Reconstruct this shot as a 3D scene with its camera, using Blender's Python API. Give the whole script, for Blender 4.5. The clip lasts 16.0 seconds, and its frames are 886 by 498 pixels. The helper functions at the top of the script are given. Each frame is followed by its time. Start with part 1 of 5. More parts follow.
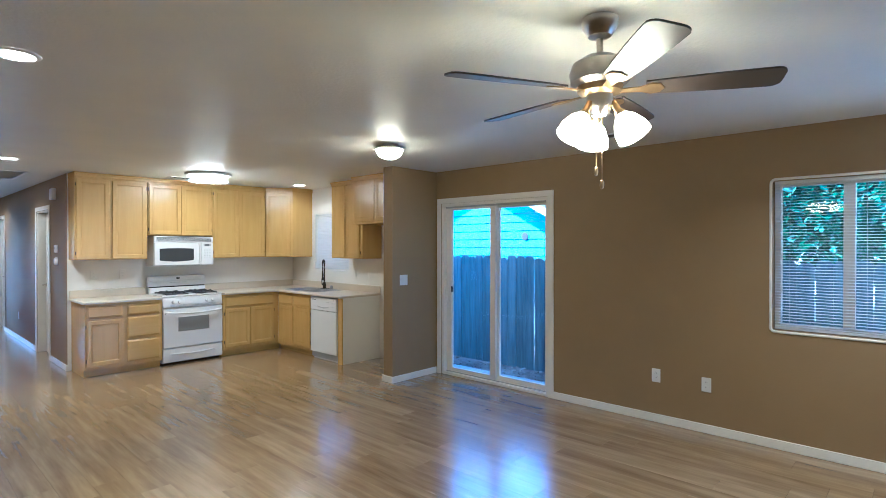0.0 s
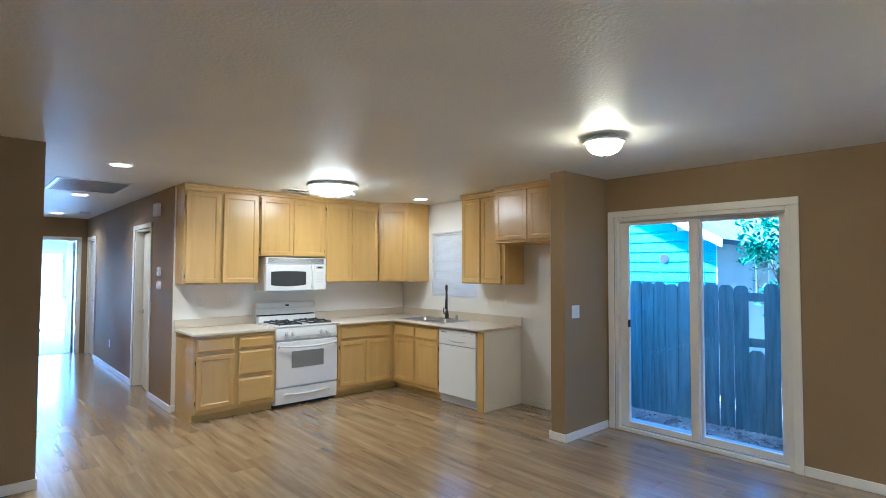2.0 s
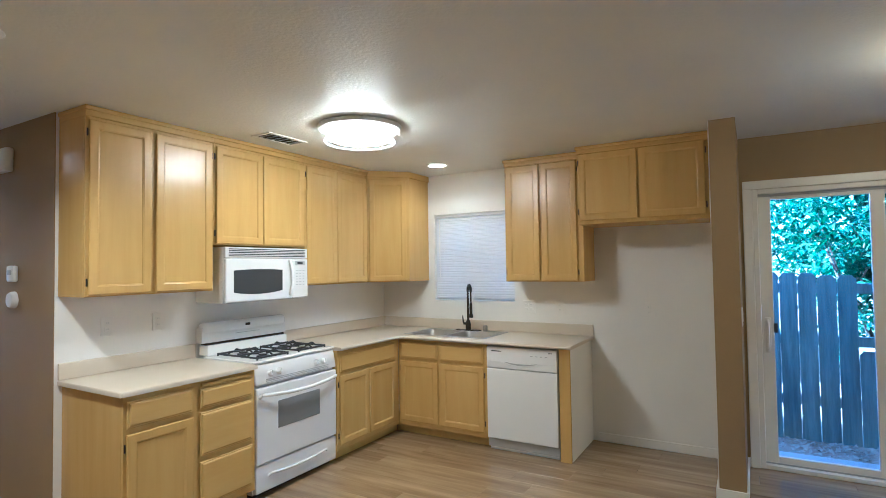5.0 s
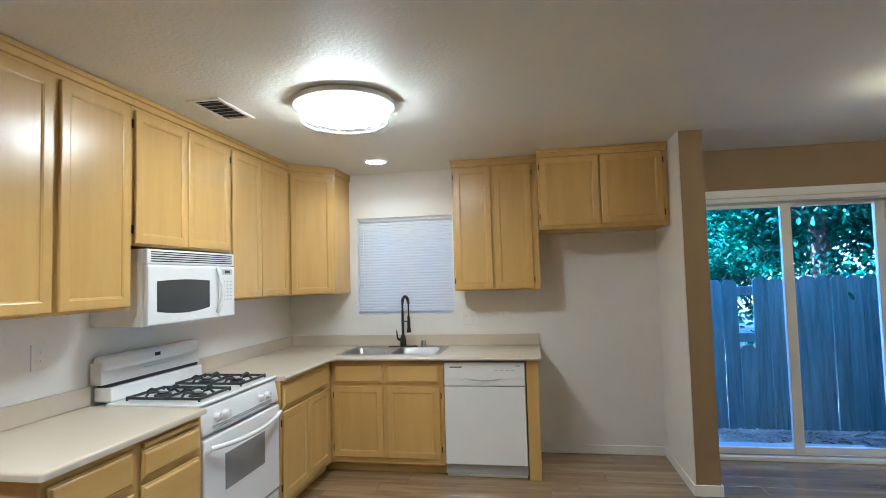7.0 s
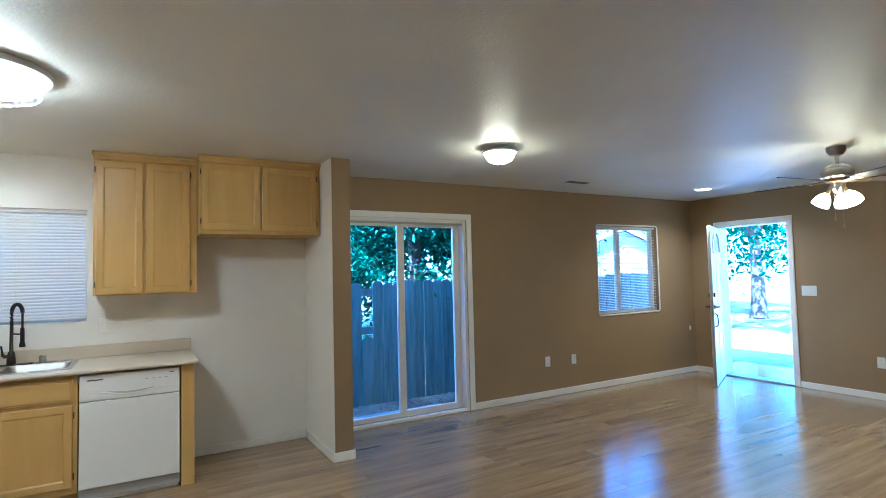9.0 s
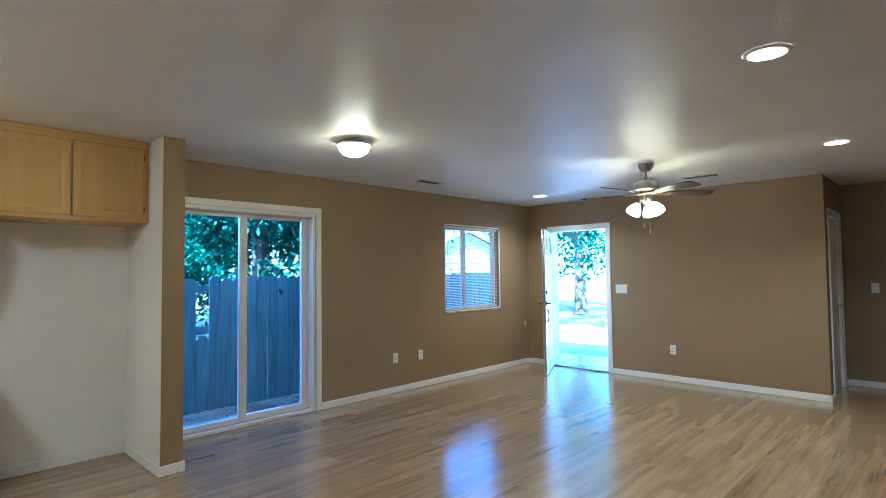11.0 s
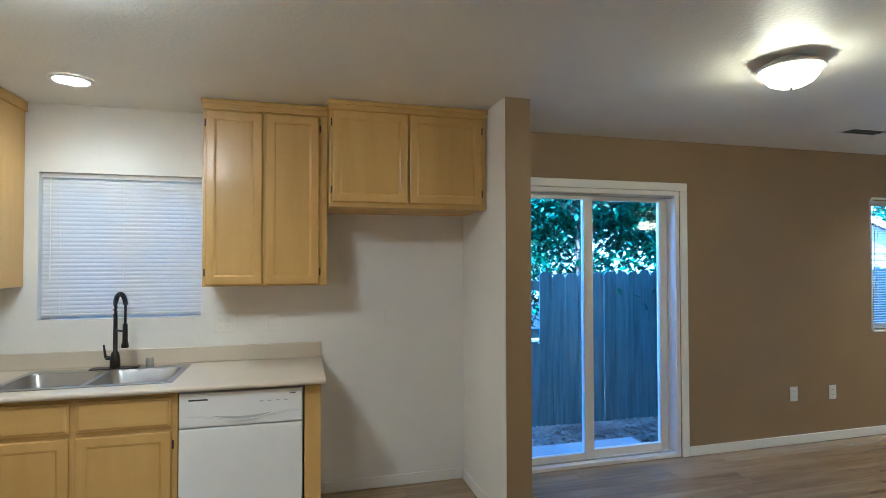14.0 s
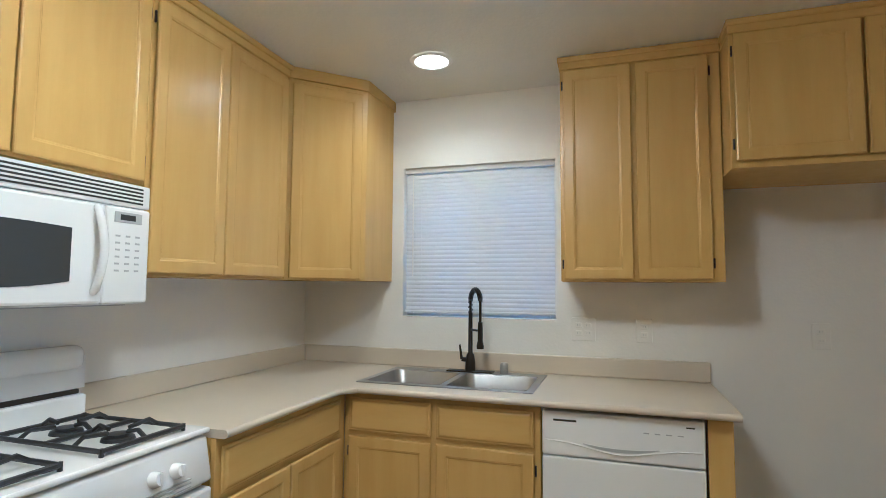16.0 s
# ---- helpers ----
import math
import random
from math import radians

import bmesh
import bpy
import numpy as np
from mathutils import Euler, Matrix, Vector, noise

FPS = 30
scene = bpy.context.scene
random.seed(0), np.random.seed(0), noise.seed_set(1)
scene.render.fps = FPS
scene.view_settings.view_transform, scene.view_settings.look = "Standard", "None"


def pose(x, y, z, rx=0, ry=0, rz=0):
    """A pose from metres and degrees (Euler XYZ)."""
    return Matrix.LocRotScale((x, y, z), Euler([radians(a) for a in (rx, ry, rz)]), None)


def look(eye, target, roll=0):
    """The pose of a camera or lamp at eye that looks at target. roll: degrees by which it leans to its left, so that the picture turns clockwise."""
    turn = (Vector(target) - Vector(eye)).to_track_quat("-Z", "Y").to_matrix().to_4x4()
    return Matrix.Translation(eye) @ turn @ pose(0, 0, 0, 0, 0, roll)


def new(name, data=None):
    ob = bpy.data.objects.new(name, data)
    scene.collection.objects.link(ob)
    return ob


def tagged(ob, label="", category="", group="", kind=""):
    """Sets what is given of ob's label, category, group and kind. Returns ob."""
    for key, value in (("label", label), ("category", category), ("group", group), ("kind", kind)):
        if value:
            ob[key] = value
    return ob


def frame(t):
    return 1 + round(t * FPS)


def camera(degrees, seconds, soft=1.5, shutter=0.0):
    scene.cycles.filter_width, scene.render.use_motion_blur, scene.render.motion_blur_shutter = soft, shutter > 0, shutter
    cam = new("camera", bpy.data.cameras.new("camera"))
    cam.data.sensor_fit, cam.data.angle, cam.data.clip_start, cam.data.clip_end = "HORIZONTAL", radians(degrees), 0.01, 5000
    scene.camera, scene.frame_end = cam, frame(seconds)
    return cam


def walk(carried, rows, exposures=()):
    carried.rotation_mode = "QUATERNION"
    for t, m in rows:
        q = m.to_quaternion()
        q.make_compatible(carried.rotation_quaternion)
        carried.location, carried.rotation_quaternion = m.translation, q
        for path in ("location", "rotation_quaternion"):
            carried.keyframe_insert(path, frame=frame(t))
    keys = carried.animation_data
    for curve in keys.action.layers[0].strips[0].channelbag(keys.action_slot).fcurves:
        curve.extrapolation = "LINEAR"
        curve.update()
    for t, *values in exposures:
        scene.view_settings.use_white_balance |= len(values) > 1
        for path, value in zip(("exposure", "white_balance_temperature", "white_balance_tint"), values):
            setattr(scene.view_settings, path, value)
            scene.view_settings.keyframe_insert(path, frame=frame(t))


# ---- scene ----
cam = camera(79.9, 16.0, soft=0.9)
PATH = [
    (0, (0.47, 0.013, 1.549), (-0.893, 1.477, 1.536), -0.0),
    (0.5, (0.087, 0.002, 1.557), (-1.296, 1.447, 1.58), 0.5),
    (1, (-0.316, -0.004, 1.531), (-1.718, 1.423, 1.576), 0.4),
    (1.5, (-0.749, -0.026, 1.548), (-2.191, 1.358, 1.616), 0.2),
    (2, (-1.181, -0.047, 1.543), (-2.664, 1.294, 1.619), 0.2),
    (2.5, (-1.612, -0.035, 1.509), (-3.086, 1.315, 1.587), -0.3),
    (3, (-2.052, -0.008, 1.538), (-3.483, 1.387, 1.617), -0.8),
    (3.5, (-2.485, 0.002, 1.507), (-3.844, 1.467, 1.598), -0.9),
    (4, (-2.909, 0.04, 1.491), (-4.155, 1.602, 1.575), -0.9),
    (4.2, (-3.107, 0.062, 1.515), (-4.298, 1.666, 1.593), -0.9),
    (6.3, (-4.88, 0.172, 1.499), (-5.552, 2.053, 1.604), -1.3),
    (6.5, (-4.956, 0.16, 1.492), (-5.546, 2.067, 1.608), -1.5),
    (7, (-5.133, 0.169, 1.484), (-5.475, 2.137, 1.592), -1.6),
    (7.5, (-5.273, 0.135, 1.489), (-5.312, 2.132, 1.597), -1.5),
    (8, (-5.4, 0.029, 1.494), (-5.035, 1.992, 1.605), -1.6),
    (8.5, (-5.469, -0.089, 1.495), (-4.752, 1.775, 1.603), -1.6),
    (9, (-5.483, -0.176, 1.472), (-4.491, 1.558, 1.566), -1.4),
    (9.5, (-5.514, -0.153, 1.452), (-4.281, 1.42, 1.537), -1.2),
    (9.7, (-5.504, -0.177, 1.444), (-4.199, 1.337, 1.53), -1.0),
    (11.8, (-5.441, 0.003, 1.437), (-3.996, 1.383, 1.52), -0.6),
    (12, (-5.409, 0.058, 1.448), (-3.992, 1.468, 1.523), -0.6),
    (12.5, (-5.319, 0.257, 1.46), (-4.1, 1.842, 1.517), -0.5),
    (13, (-5.35, 0.593, 1.467), (-4.348, 2.323, 1.514), 0.1),
    (13.5, (-5.325, 0.905, 1.473), (-4.539, 2.744, 1.518), 0.1),
    (14, (-5.248, 1.196, 1.523), (-4.73, 3.128, 1.563), -0.1),
    (14.5, (-5.28, 1.463, 1.477), (-5.057, 3.449, 1.549), 0.0),
    (15, (-5.387, 1.684, 1.459), (-5.456, 3.681, 1.546), 0.3),
    (15.5, (-5.495, 1.834, 1.388), (-5.827, 3.802, 1.519), 0.5),
    (16, (-5.544, 1.907, 1.342), (-6.164, 3.803, 1.486), 0.4),
]
EXPOSURES = [(0.0, 4.2, 3440, 4), (4.0, 4.2, 3510, 4), (6.5, 4.1, 3500, 4), (8.0, 4.06, 3450, 3), (9.5, 4.1, 3390, 2), (12.0, 4.18, 3410, 2), (12.8, 4.06, 3420, 2), (14.5, 4.04, 3480, 3), (16.0, 3.92, 3510, 3)]      # stops, kelvin, tint
walk(cam, [(t, look(eye, target, roll)) for t, eye, target, roll in PATH], EXPOSURES)

# ---- world, sun, exposure ----
world = bpy.data.worlds.new("sky")
scene.world = world
world.use_nodes = True
wn, wl = world.node_tree.nodes, world.node_tree.links
sky = wn.new("ShaderNodeTexSky")
sky.sky_type, sky.sun_disc = "NISHITA", False
SUN_EL, SUN_AZ = 50.0, 233.0          # degrees; azimuth of the sun seen from above, clockwise from +y
sky.sun_elevation, sky.sun_rotation = radians(SUN_EL), radians(SUN_AZ)
wn["Background"].inputs["Strength"].default_value = 0.107
wl.new(sky.outputs[0], wn["Background"].inputs["Color"])
sun_data = bpy.data.lights.new("sun", "SUN")
sun_data.energy, sun_data.angle, sun_data.color = 4.0, radians(0.5), (1.0, 0.95, 0.87)
sun = new("sun", sun_data)
sd = Vector((math.sin(radians(SUN_AZ)) * math.cos(radians(SUN_EL)), math.cos(radians(SUN_AZ)) * math.cos(radians(SUN_EL)), math.sin(radians(SUN_EL))))
sun.matrix_world = look(sd * 30, (0, 0, 0))

# ---- plan, metres ----
H = 2.44                    # ceiling
XE = 1.447                  # front door wall
YS = 4.685                  # sliding door wall
YK = 4.76                   # kitchen sink wall
XW = -7.37                  # kitchen stove wall
YH = 1.622                  # hall wall with the doors
XP0, XP1, YP = -4.145, -3.987, 3.968   # short partition by the fridge space
XB, YB = -5.86, 0.36        # corner of the wall block beside the hall
XH = -12.75                 # end of the hall
XR = 2.62                   # far wall of the entry passage
YSOUTH = -2.6
T = 0.12

# ---- materials ----


def mat(name):
    m = bpy.data.materials.new(name)
    m.use_nodes = True
    return m, m.node_tree.nodes, m.node_tree.links, m.node_tree.nodes["Principled BSDF"]


def tex_noise(n, l, scale, detail=3.0, coord=None, rough=0.55, stretch=None):
    t = n.new("ShaderNodeTexNoise")
    t.inputs["Scale"].default_value, t.inputs["Detail"].default_value, t.inputs["Roughness"].default_value = scale, detail, rough
    if coord is None:
        coord = n.new("ShaderNodeNewGeometry").outputs["Position"]
    if stretch:
        mp = n.new("ShaderNodeMapping")
        mp.inputs["Scale"].default_value = stretch
        l.new(coord, mp.inputs["Vector"])
        coord = mp.outputs[0]
    l.new(coord, t.inputs["Vector"])
    return t.outputs["Fac"]


def ramp(n, l, fac, stops):
    r = n.new("ShaderNodeValToRGB")
    while len(r.color_ramp.elements) < len(stops):
        r.color_ramp.elements.new(0.5)
    for e, (p, c) in zip(r.color_ramp.elements, stops):
        e.position, e.color = p, (*c, 1)
    l.new(fac, r.inputs["Fac"])
    return r.outputs["Color"]


def bump(n, l, fac, strength, dist, b):
    k = n.new("ShaderNodeBump")
    k.inputs["Strength"].default_value, k.inputs["Distance"].default_value = strength, dist
    l.new(fac, k.inputs["Height"])
    l.new(k.outputs[0], b.inputs["Normal"])


def paint(name, c, rough=0.5, peel=0.25, vary=0.06, scale=90.0, dist=0.002, metallic=0.0, spec=0.5):
    """A painted or moulded surface: fine relief and a slow, faint change of tone."""
    m, n, l, b = mat(name)
    f = tex_noise(n, l, 1.7, 4)
    lo, hi = [max(0, v * (1 - vary)) for v in c], [min(1, v * (1 + vary)) for v in c]
    l.new(ramp(n, l, f, [(0.3, lo), (0.7, hi)]), b.inputs["Base Color"])
    b.inputs["Roughness"].default_value, b.inputs["Metallic"].default_value = rough, metallic
    b.inputs["Specular IOR Level"].default_value = spec
    if peel:
        bump(n, l, tex_noise(n, l, scale, 2), peel, dist, b)
    return m


def metal(name, c, rough):
    m, n, l, b = mat(name)
    f = tex_noise(n, l, 14, 3)
    l.new(ramp(n, l, f, [(0.3, [v * 0.9 for v in c]), (0.7, c)]), b.inputs["Base Color"])
    b.inputs["Metallic"].default_value, b.inputs["Roughness"].default_value = 1.0, rough
    return m


def glow(name, c, strength):
    m, n, l, b = mat(name)
    b.inputs["Base Color"].default_value = (0.9, 0.9, 0.88, 1)
    b.inputs["Emission Color"].default_value, b.inputs["Emission Strength"].default_value = (*c, 1), strength
    return m


def wood(name, dark, mid, light, stretch, rough=0.27, per_object=True, fine=0.22, coat=0.0):
    """Clear-finished wood: grain drawn out along one axis, each piece in its own tone."""
    m, n, l, b = mat(name)
    geo = n.new("ShaderNodeNewGeometry")
    rnd = n.new("ShaderNodeObjectInfo").outputs["Random"] if per_object else geo.outputs["Random Per Island"]
    sc = n.new("ShaderNodeMath")
    sc.operation = "MULTIPLY"
    sc.inputs[1].default_value = 37.0
    l.new(rnd, sc.inputs[0])
    add = n.new("ShaderNodeVectorMath")
    l.new(geo.outputs["Position"], add.inputs[0])
    cmb = n.new("ShaderNodeCombineXYZ")
    for k in range(3):
        l.new(sc.outputs[0], cmb.inputs[k])
    l.new(cmb.outputs[0], add.inputs[1])
    g1 = tex_noise(n, l, 3.0, 6, add.outputs[0], 0.6, stretch)
    g2 = tex_noise(n, l, 16.0, 4, add.outputs[0], 0.7, stretch)
    mix = n.new("ShaderNodeMath")
    mix.operation = "MULTIPLY_ADD"
    l.new(g2, mix.inputs[0])
    mix.inputs[1].default_value = fine
    l.new(g1, mix.inputs[2])
    tone = n.new("ShaderNodeMath")
    tone.operation = "MULTIPLY_ADD"
    l.new(rnd, tone.inputs[0])
    tone.inputs[1].default_value = 0.16
    l.new(mix.outputs[0], tone.inputs[2])
    l.new(ramp(n, l, tone.outputs[0], [(0.40, dark), (0.66, mid), (0.90, light)]), b.inputs["Base Color"])
    b.inputs["Roughness"].default_value = rough
    b.inputs["Coat Weight"].default_value, b.inputs["Coat Roughness"].default_value = coat, 0.2
    bump(n, l, g2, 0.03, 0.0005, b)
    return m


M = {}
M["brown"] = paint("brown_wall_paint", (0.272, 0.193, 0.083), 0.62, 0.35, 0.05, 70)
M["white_wall"] = paint("white_wall_paint", (0.79, 0.77, 0.70), 0.6, 0.35, 0.03, 70)
M["ceiling"] = paint("ceiling_paint", (0.70, 0.69, 0.62), 0.5, 0.55, 0.03, 55, 0.004)
M["trim"] = paint("white_trim_paint", (0.80, 0.78, 0.71), 0.35, 0.06, 0.03)
M["vinyl"] = paint("white_vinyl", (0.79, 0.765, 0.69), 0.35, 0.03, 0.02)
M["plate"] = paint("white_plate_plastic", (0.75, 0.74, 0.70), 0.35, 0, 0.02)
M["enamel"] = paint("white_enamel", (0.80, 0.80, 0.78), 0.22, 0.02, 0.015)
M["enamel_grey"] = paint("grey_plastic", (0.42, 0.43, 0.42), 0.35, 0, 0.03)
M["dark_glass"] = paint("dark_oven_glass", (0.055, 0.058, 0.06), 0.12, 0, 0.03)
M["oven_pane"] = paint("grey_oven_glass", (0.25, 0.255, 0.25), 0.15, 0, 0.05)
M["black"] = paint("black_iron", (0.025, 0.025, 0.027), 0.45, 0.2, 0.1, 200)
M["dark"] = paint("dark_gap", (0.02, 0.016, 0.012), 0.8, 0, 0.1)
M["counter"] = paint("cream_laminate", (0.58, 0.515, 0.385), 0.36, 0.03, 0.05, 300)
M["steel"] = metal("stainless_steel", (0.42, 0.42, 0.41), 0.33)
M["nickel"] = metal("brushed_nickel", (0.55, 0.52, 0.46), 0.3)
M["brass"] = metal("antique_brass", (0.45, 0.33, 0.14), 0.35)
M["bronze"] = paint("dark_bronze", (0.03, 0.026, 0.022), 0.35, 0.05, 0.1, 200, metallic=0.6)
m, n, l, b = mat("white_translucent_slats")
tr = n.new("ShaderNodeBsdfTranslucent")
tr.inputs["Color"].default_value = (0.75, 0.77, 0.78, 1)
b.inputs["Base Color"].default_value, b.inputs["Roughness"].default_value = (0.72, 0.72, 0.70, 1), 0.45
mx = n.new("ShaderNodeMixShader")
mx.inputs[0].default_value = 0.036
l.new(b.outputs[0], mx.inputs[1])
l.new(tr.outputs[0], mx.inputs[2])
l.new(mx.outputs[0], n["Material Output"].inputs["Surface"])
M["blind"] = m
M["blade_dark"] = paint("dark_fan_blade", (0.05, 0.04, 0.035), 0.4, 0.05, 0.2, 60)
MAPLE = ((0.52, 0.345, 0.070), (0.555, 0.374, 0.079), (0.585, 0.40, 0.090))
M["maple"] = wood("maple_veneer", *MAPLE, (5, 5, 0.5), fine=0.12)
M["maple_h"] = wood("maple_cross_grain", *MAPLE, (0.6, 0.6, 5), fine=0.12)
OAK = ((0.165, 0.110, 0.046), (0.285, 0.202, 0.092), (0.39, 0.290, 0.142))
M["plank"] = wood("floor_plank", *OAK, (0.36, 4.2, 4.2), 0.2, True, 0.16, 0.6)
M["plank_far"] = wood("floor_plank_joined", *OAK, (0.36, 4.2, 4.2), 0.2, False, 0.16, 0.6)
M["fence"] = wood("weathered_fence_wood", (0.060, 0.100, 0.110), (0.125, 0.188, 0.203), (0.19, 0.265, 0.28), (8, 8, 0.6), 0.85)
M["teal"] = paint("teal_siding_paint", (0.08, 0.20, 0.21), 0.6, 0.1, 0.08)
M["grey_siding"] = paint("grey_siding_paint", (0.42, 0.45, 0.47), 0.6, 0.1, 0.08)
M["shingle"] = paint("grey_roof_shingles", (0.10, 0.11, 0.13), 0.9, 0.6, 0.3, 30, 0.01)
M["concrete"] = paint("grey_concrete", (0.38, 0.37, 0.35), 0.9, 0.4, 0.12, 60, 0.004)
M["soil"] = paint("leaf_strewn_soil", (0.20, 0.17, 0.13), 0.95, 0.8, 0.5, 22, 0.03)
M["pale_gravel"] = paint("pale_gravel", (0.46, 0.44, 0.40), 0.95, 0.8, 0.2, 40, 0.02)
# light grey bark, its colour raised to stand for direct sun
M["sunlit_bark"] = paint("sunlit_tree_bark", (0.36, 0.33, 0.29), 0.9, 0.7, 0.25, 14, 0.03)
M["bark"] = paint("tree_bark", (0.10, 0.08, 0.06), 0.9, 0.9, 0.35, 18, 0.03)
m, n, l, b = mat("green_leaf")
l.new(ramp(n, l, n.new("ShaderNodeNewGeometry").outputs["Random Per Island"], [(0.0, (0.010, 0.036, 0.024)), (0.65, (0.024, 0.075, 0.048)), (1.0, (0.06, 0.13, 0.062))]), b.inputs["Base Color"])
b.inputs["Roughness"].default_value, b.inputs["Specular IOR Level"].default_value = 0.6, 0.25
tl = n.new("ShaderNodeBsdfTranslucent")
tl.inputs["Color"].default_value = (0.05, 0.15, 0.06, 1)
mx = n.new("ShaderNodeMixShader")
mx.inputs[0].default_value = 0.3
l.new(b.outputs[0], mx.inputs[1])
l.new(tl.outputs[0], mx.inputs[2])
l.new(mx.outputs[0], n["Material Output"].inputs["Surface"])
M["leaf"] = m
m, n, l, b = mat("window_glass")
b.inputs["Base Color"].default_value = (1, 1, 1, 1)
b.inputs["Roughness"].default_value, b.inputs["Transmission Weight"].default_value, b.inputs["IOR"].default_value = 0.0, 1.0, 1.3
M["glass"] = m
WARM, SOFT = (1.0, 0.578, 0.195), (1.0, 0.637, 0.305)
M["dome_glow"] = glow("lit_dome_glass", SOFT, 4.9)
M["flush_glow"] = glow("lit_flush_glass", WARM, 5.8)
M["fan_glow"] = glow("lit_fan_glass", WARM, 4.7)
M["can_glow"] = glow("lit_can_lens", SOFT, 2.6)
# grey-brown louvre paint, darkened to stand for shade among the slats
M["vent_brown"] = paint("shaded_brown_vent", (0.16, 0.14, 0.115), 0.5, 0.05, 0.2)
M["sunroom_tile"] = paint("pale_sunroom_tile", (0.50, 0.52, 0.53), 0.4, 0.05, 0.08, 40)

# ---- mesh helpers ----


def box(bm, x0, y0, z0, x1, y1, z1, bevel=0.0, seg=2, m=None):
    """A box between two corners, its edges rounded by bevel; m turns it."""
    lo, hi = [min(a, c) for a, c in ((x0, x1), (y0, y1), (z0, z1))], [max(a, c) for a, c in ((x0, x1), (y0, y1), (z0, z1))]
    r = bmesh.ops.create_cube(bm, size=1.0)
    vs = r["verts"]
    for v in vs:
        v.co = Vector([lo[k] + (v.co[k] + 0.5) * (hi[k] - lo[k]) for k in range(3)])
    if bevel > 0:
        es = list({e for v in vs for e in v.link_edges})
        w = min(bevel, 0.45 * min(hi[k] - lo[k] for k in range(3)))
        r2 = bmesh.ops.bevel(bm, geom=es, offset=w, segments=seg, profile=0.5, affect="EDGES")
        vs = list({v for v in r2["verts"]} | {v for v in vs if v.is_valid})
    if m is not None:
        bmesh.ops.transform(bm, matrix=m, verts=vs)
    return vs


def boxes(*all_of, bevel=0.0):
    bm = bmesh.new()
    for c in all_of:
        box(bm, *c, bevel=bevel)
    return bm


def prism(bm, pts, z0, z1):
    """An upright solid over an outline of (x, y), counter-clockwise."""
    lo = [bm.verts.new((x, y, z0)) for x, y in pts]
    hi = [bm.verts.new((x, y, z1)) for x, y in pts]
    bm.faces.new(lo[::-1])
    bm.faces.new(hi)
    for a in range(len(pts)):
        c = (a + 1) % len(pts)
        bm.faces.new((lo[a], lo[c], hi[c], hi[a]))
    return lo + hi


def lathe(bm, profile, seg=32, m=None):
    """Turns a profile of (radius, z) about the z axis."""
    rings = []
    for r, z in profile:
        rings.append([bm.verts.new((r * math.cos(2 * math.pi * k / seg), r * math.sin(2 * math.pi * k / seg), z)) for k in range(seg)] if r > 1e-5 else [bm.verts.new((0, 0, z))])
    for a, c in zip(rings, rings[1:]):
        for k in range(seg):
            j = (k + 1) % seg
            if len(a) == 1 and len(c) == 1:
                continue
            f = (a[0], c[j], c[k]) if len(a) == 1 else (a[k], a[j], c[0]) if len(c) == 1 else (a[k], a[j], c[j], c[k])
            bm.faces.new(f)
    vs = [v for r in rings for v in r]
    if m is not None:
        bmesh.ops.transform(bm, matrix=m, verts=vs)
    return vs


def tube(bm, pts, r, seg=10):
    """A round rod along a run of points; r may be one radius or one a point."""
    pts = [Vector(p) for p in pts]
    rs = r if isinstance(r, (list, tuple)) else [r] * len(pts)
    rings, side = [], None
    for k, p in enumerate(pts):
        d = (pts[min(k + 1, len(pts) - 1)] - pts[max(k - 1, 0)]).normalized()
        side = d.orthogonal().normalized() if side is None else (side - d * side.dot(d)).normalized()
        up = d.cross(side)
        rings.append([bm.verts.new(p + rs[k] * (math.cos(a) * side + math.sin(a) * up)) for a in (2 * math.pi * j / seg for j in range(seg))])
    for a, c in zip(rings, rings[1:]):
        for k in range(seg):
            j = (k + 1) % seg
            bm.faces.new((a[k], a[j], c[j], c[k]))
    bm.faces.new(rings[0][::-1])
    bm.faces.new(rings[-1])


def base_of(ob):
    while ob.parent:
        ob = ob.parent
    return Vector(ob.location)


def part(name, bm, material, parent=None, label="", smooth=False):
    """Links a bmesh drawn in world metres as ONE mesh object, under a thing or a part."""
    bmesh.ops.recalc_face_normals(bm, faces=bm.faces)
    if parent is not None:
        bmesh.ops.translate(bm, verts=bm.verts, vec=-base_of(parent))
    me = bpy.data.meshes.new(name)
    bm.to_mesh(me)
    bm.free()
    if smooth:
        for p in me.polygons:
            p.use_smooth = True
        me.set_sharp_from_angle(angle=radians(38))
    me.materials.append(material)
    ob = new(name, me)
    ob.parent = parent
    return tagged(ob, label) if label else ob


def thing(name, at, label, category, group="", kind=""):
    ob = new(name)
    ob.location = at
    ob.empty_display_size = 0.1
    return tagged(ob, label, category, group, kind)


def setting(name, bm, material, label):
    return tagged(part(name, bm, material), label, "", "", "structure")


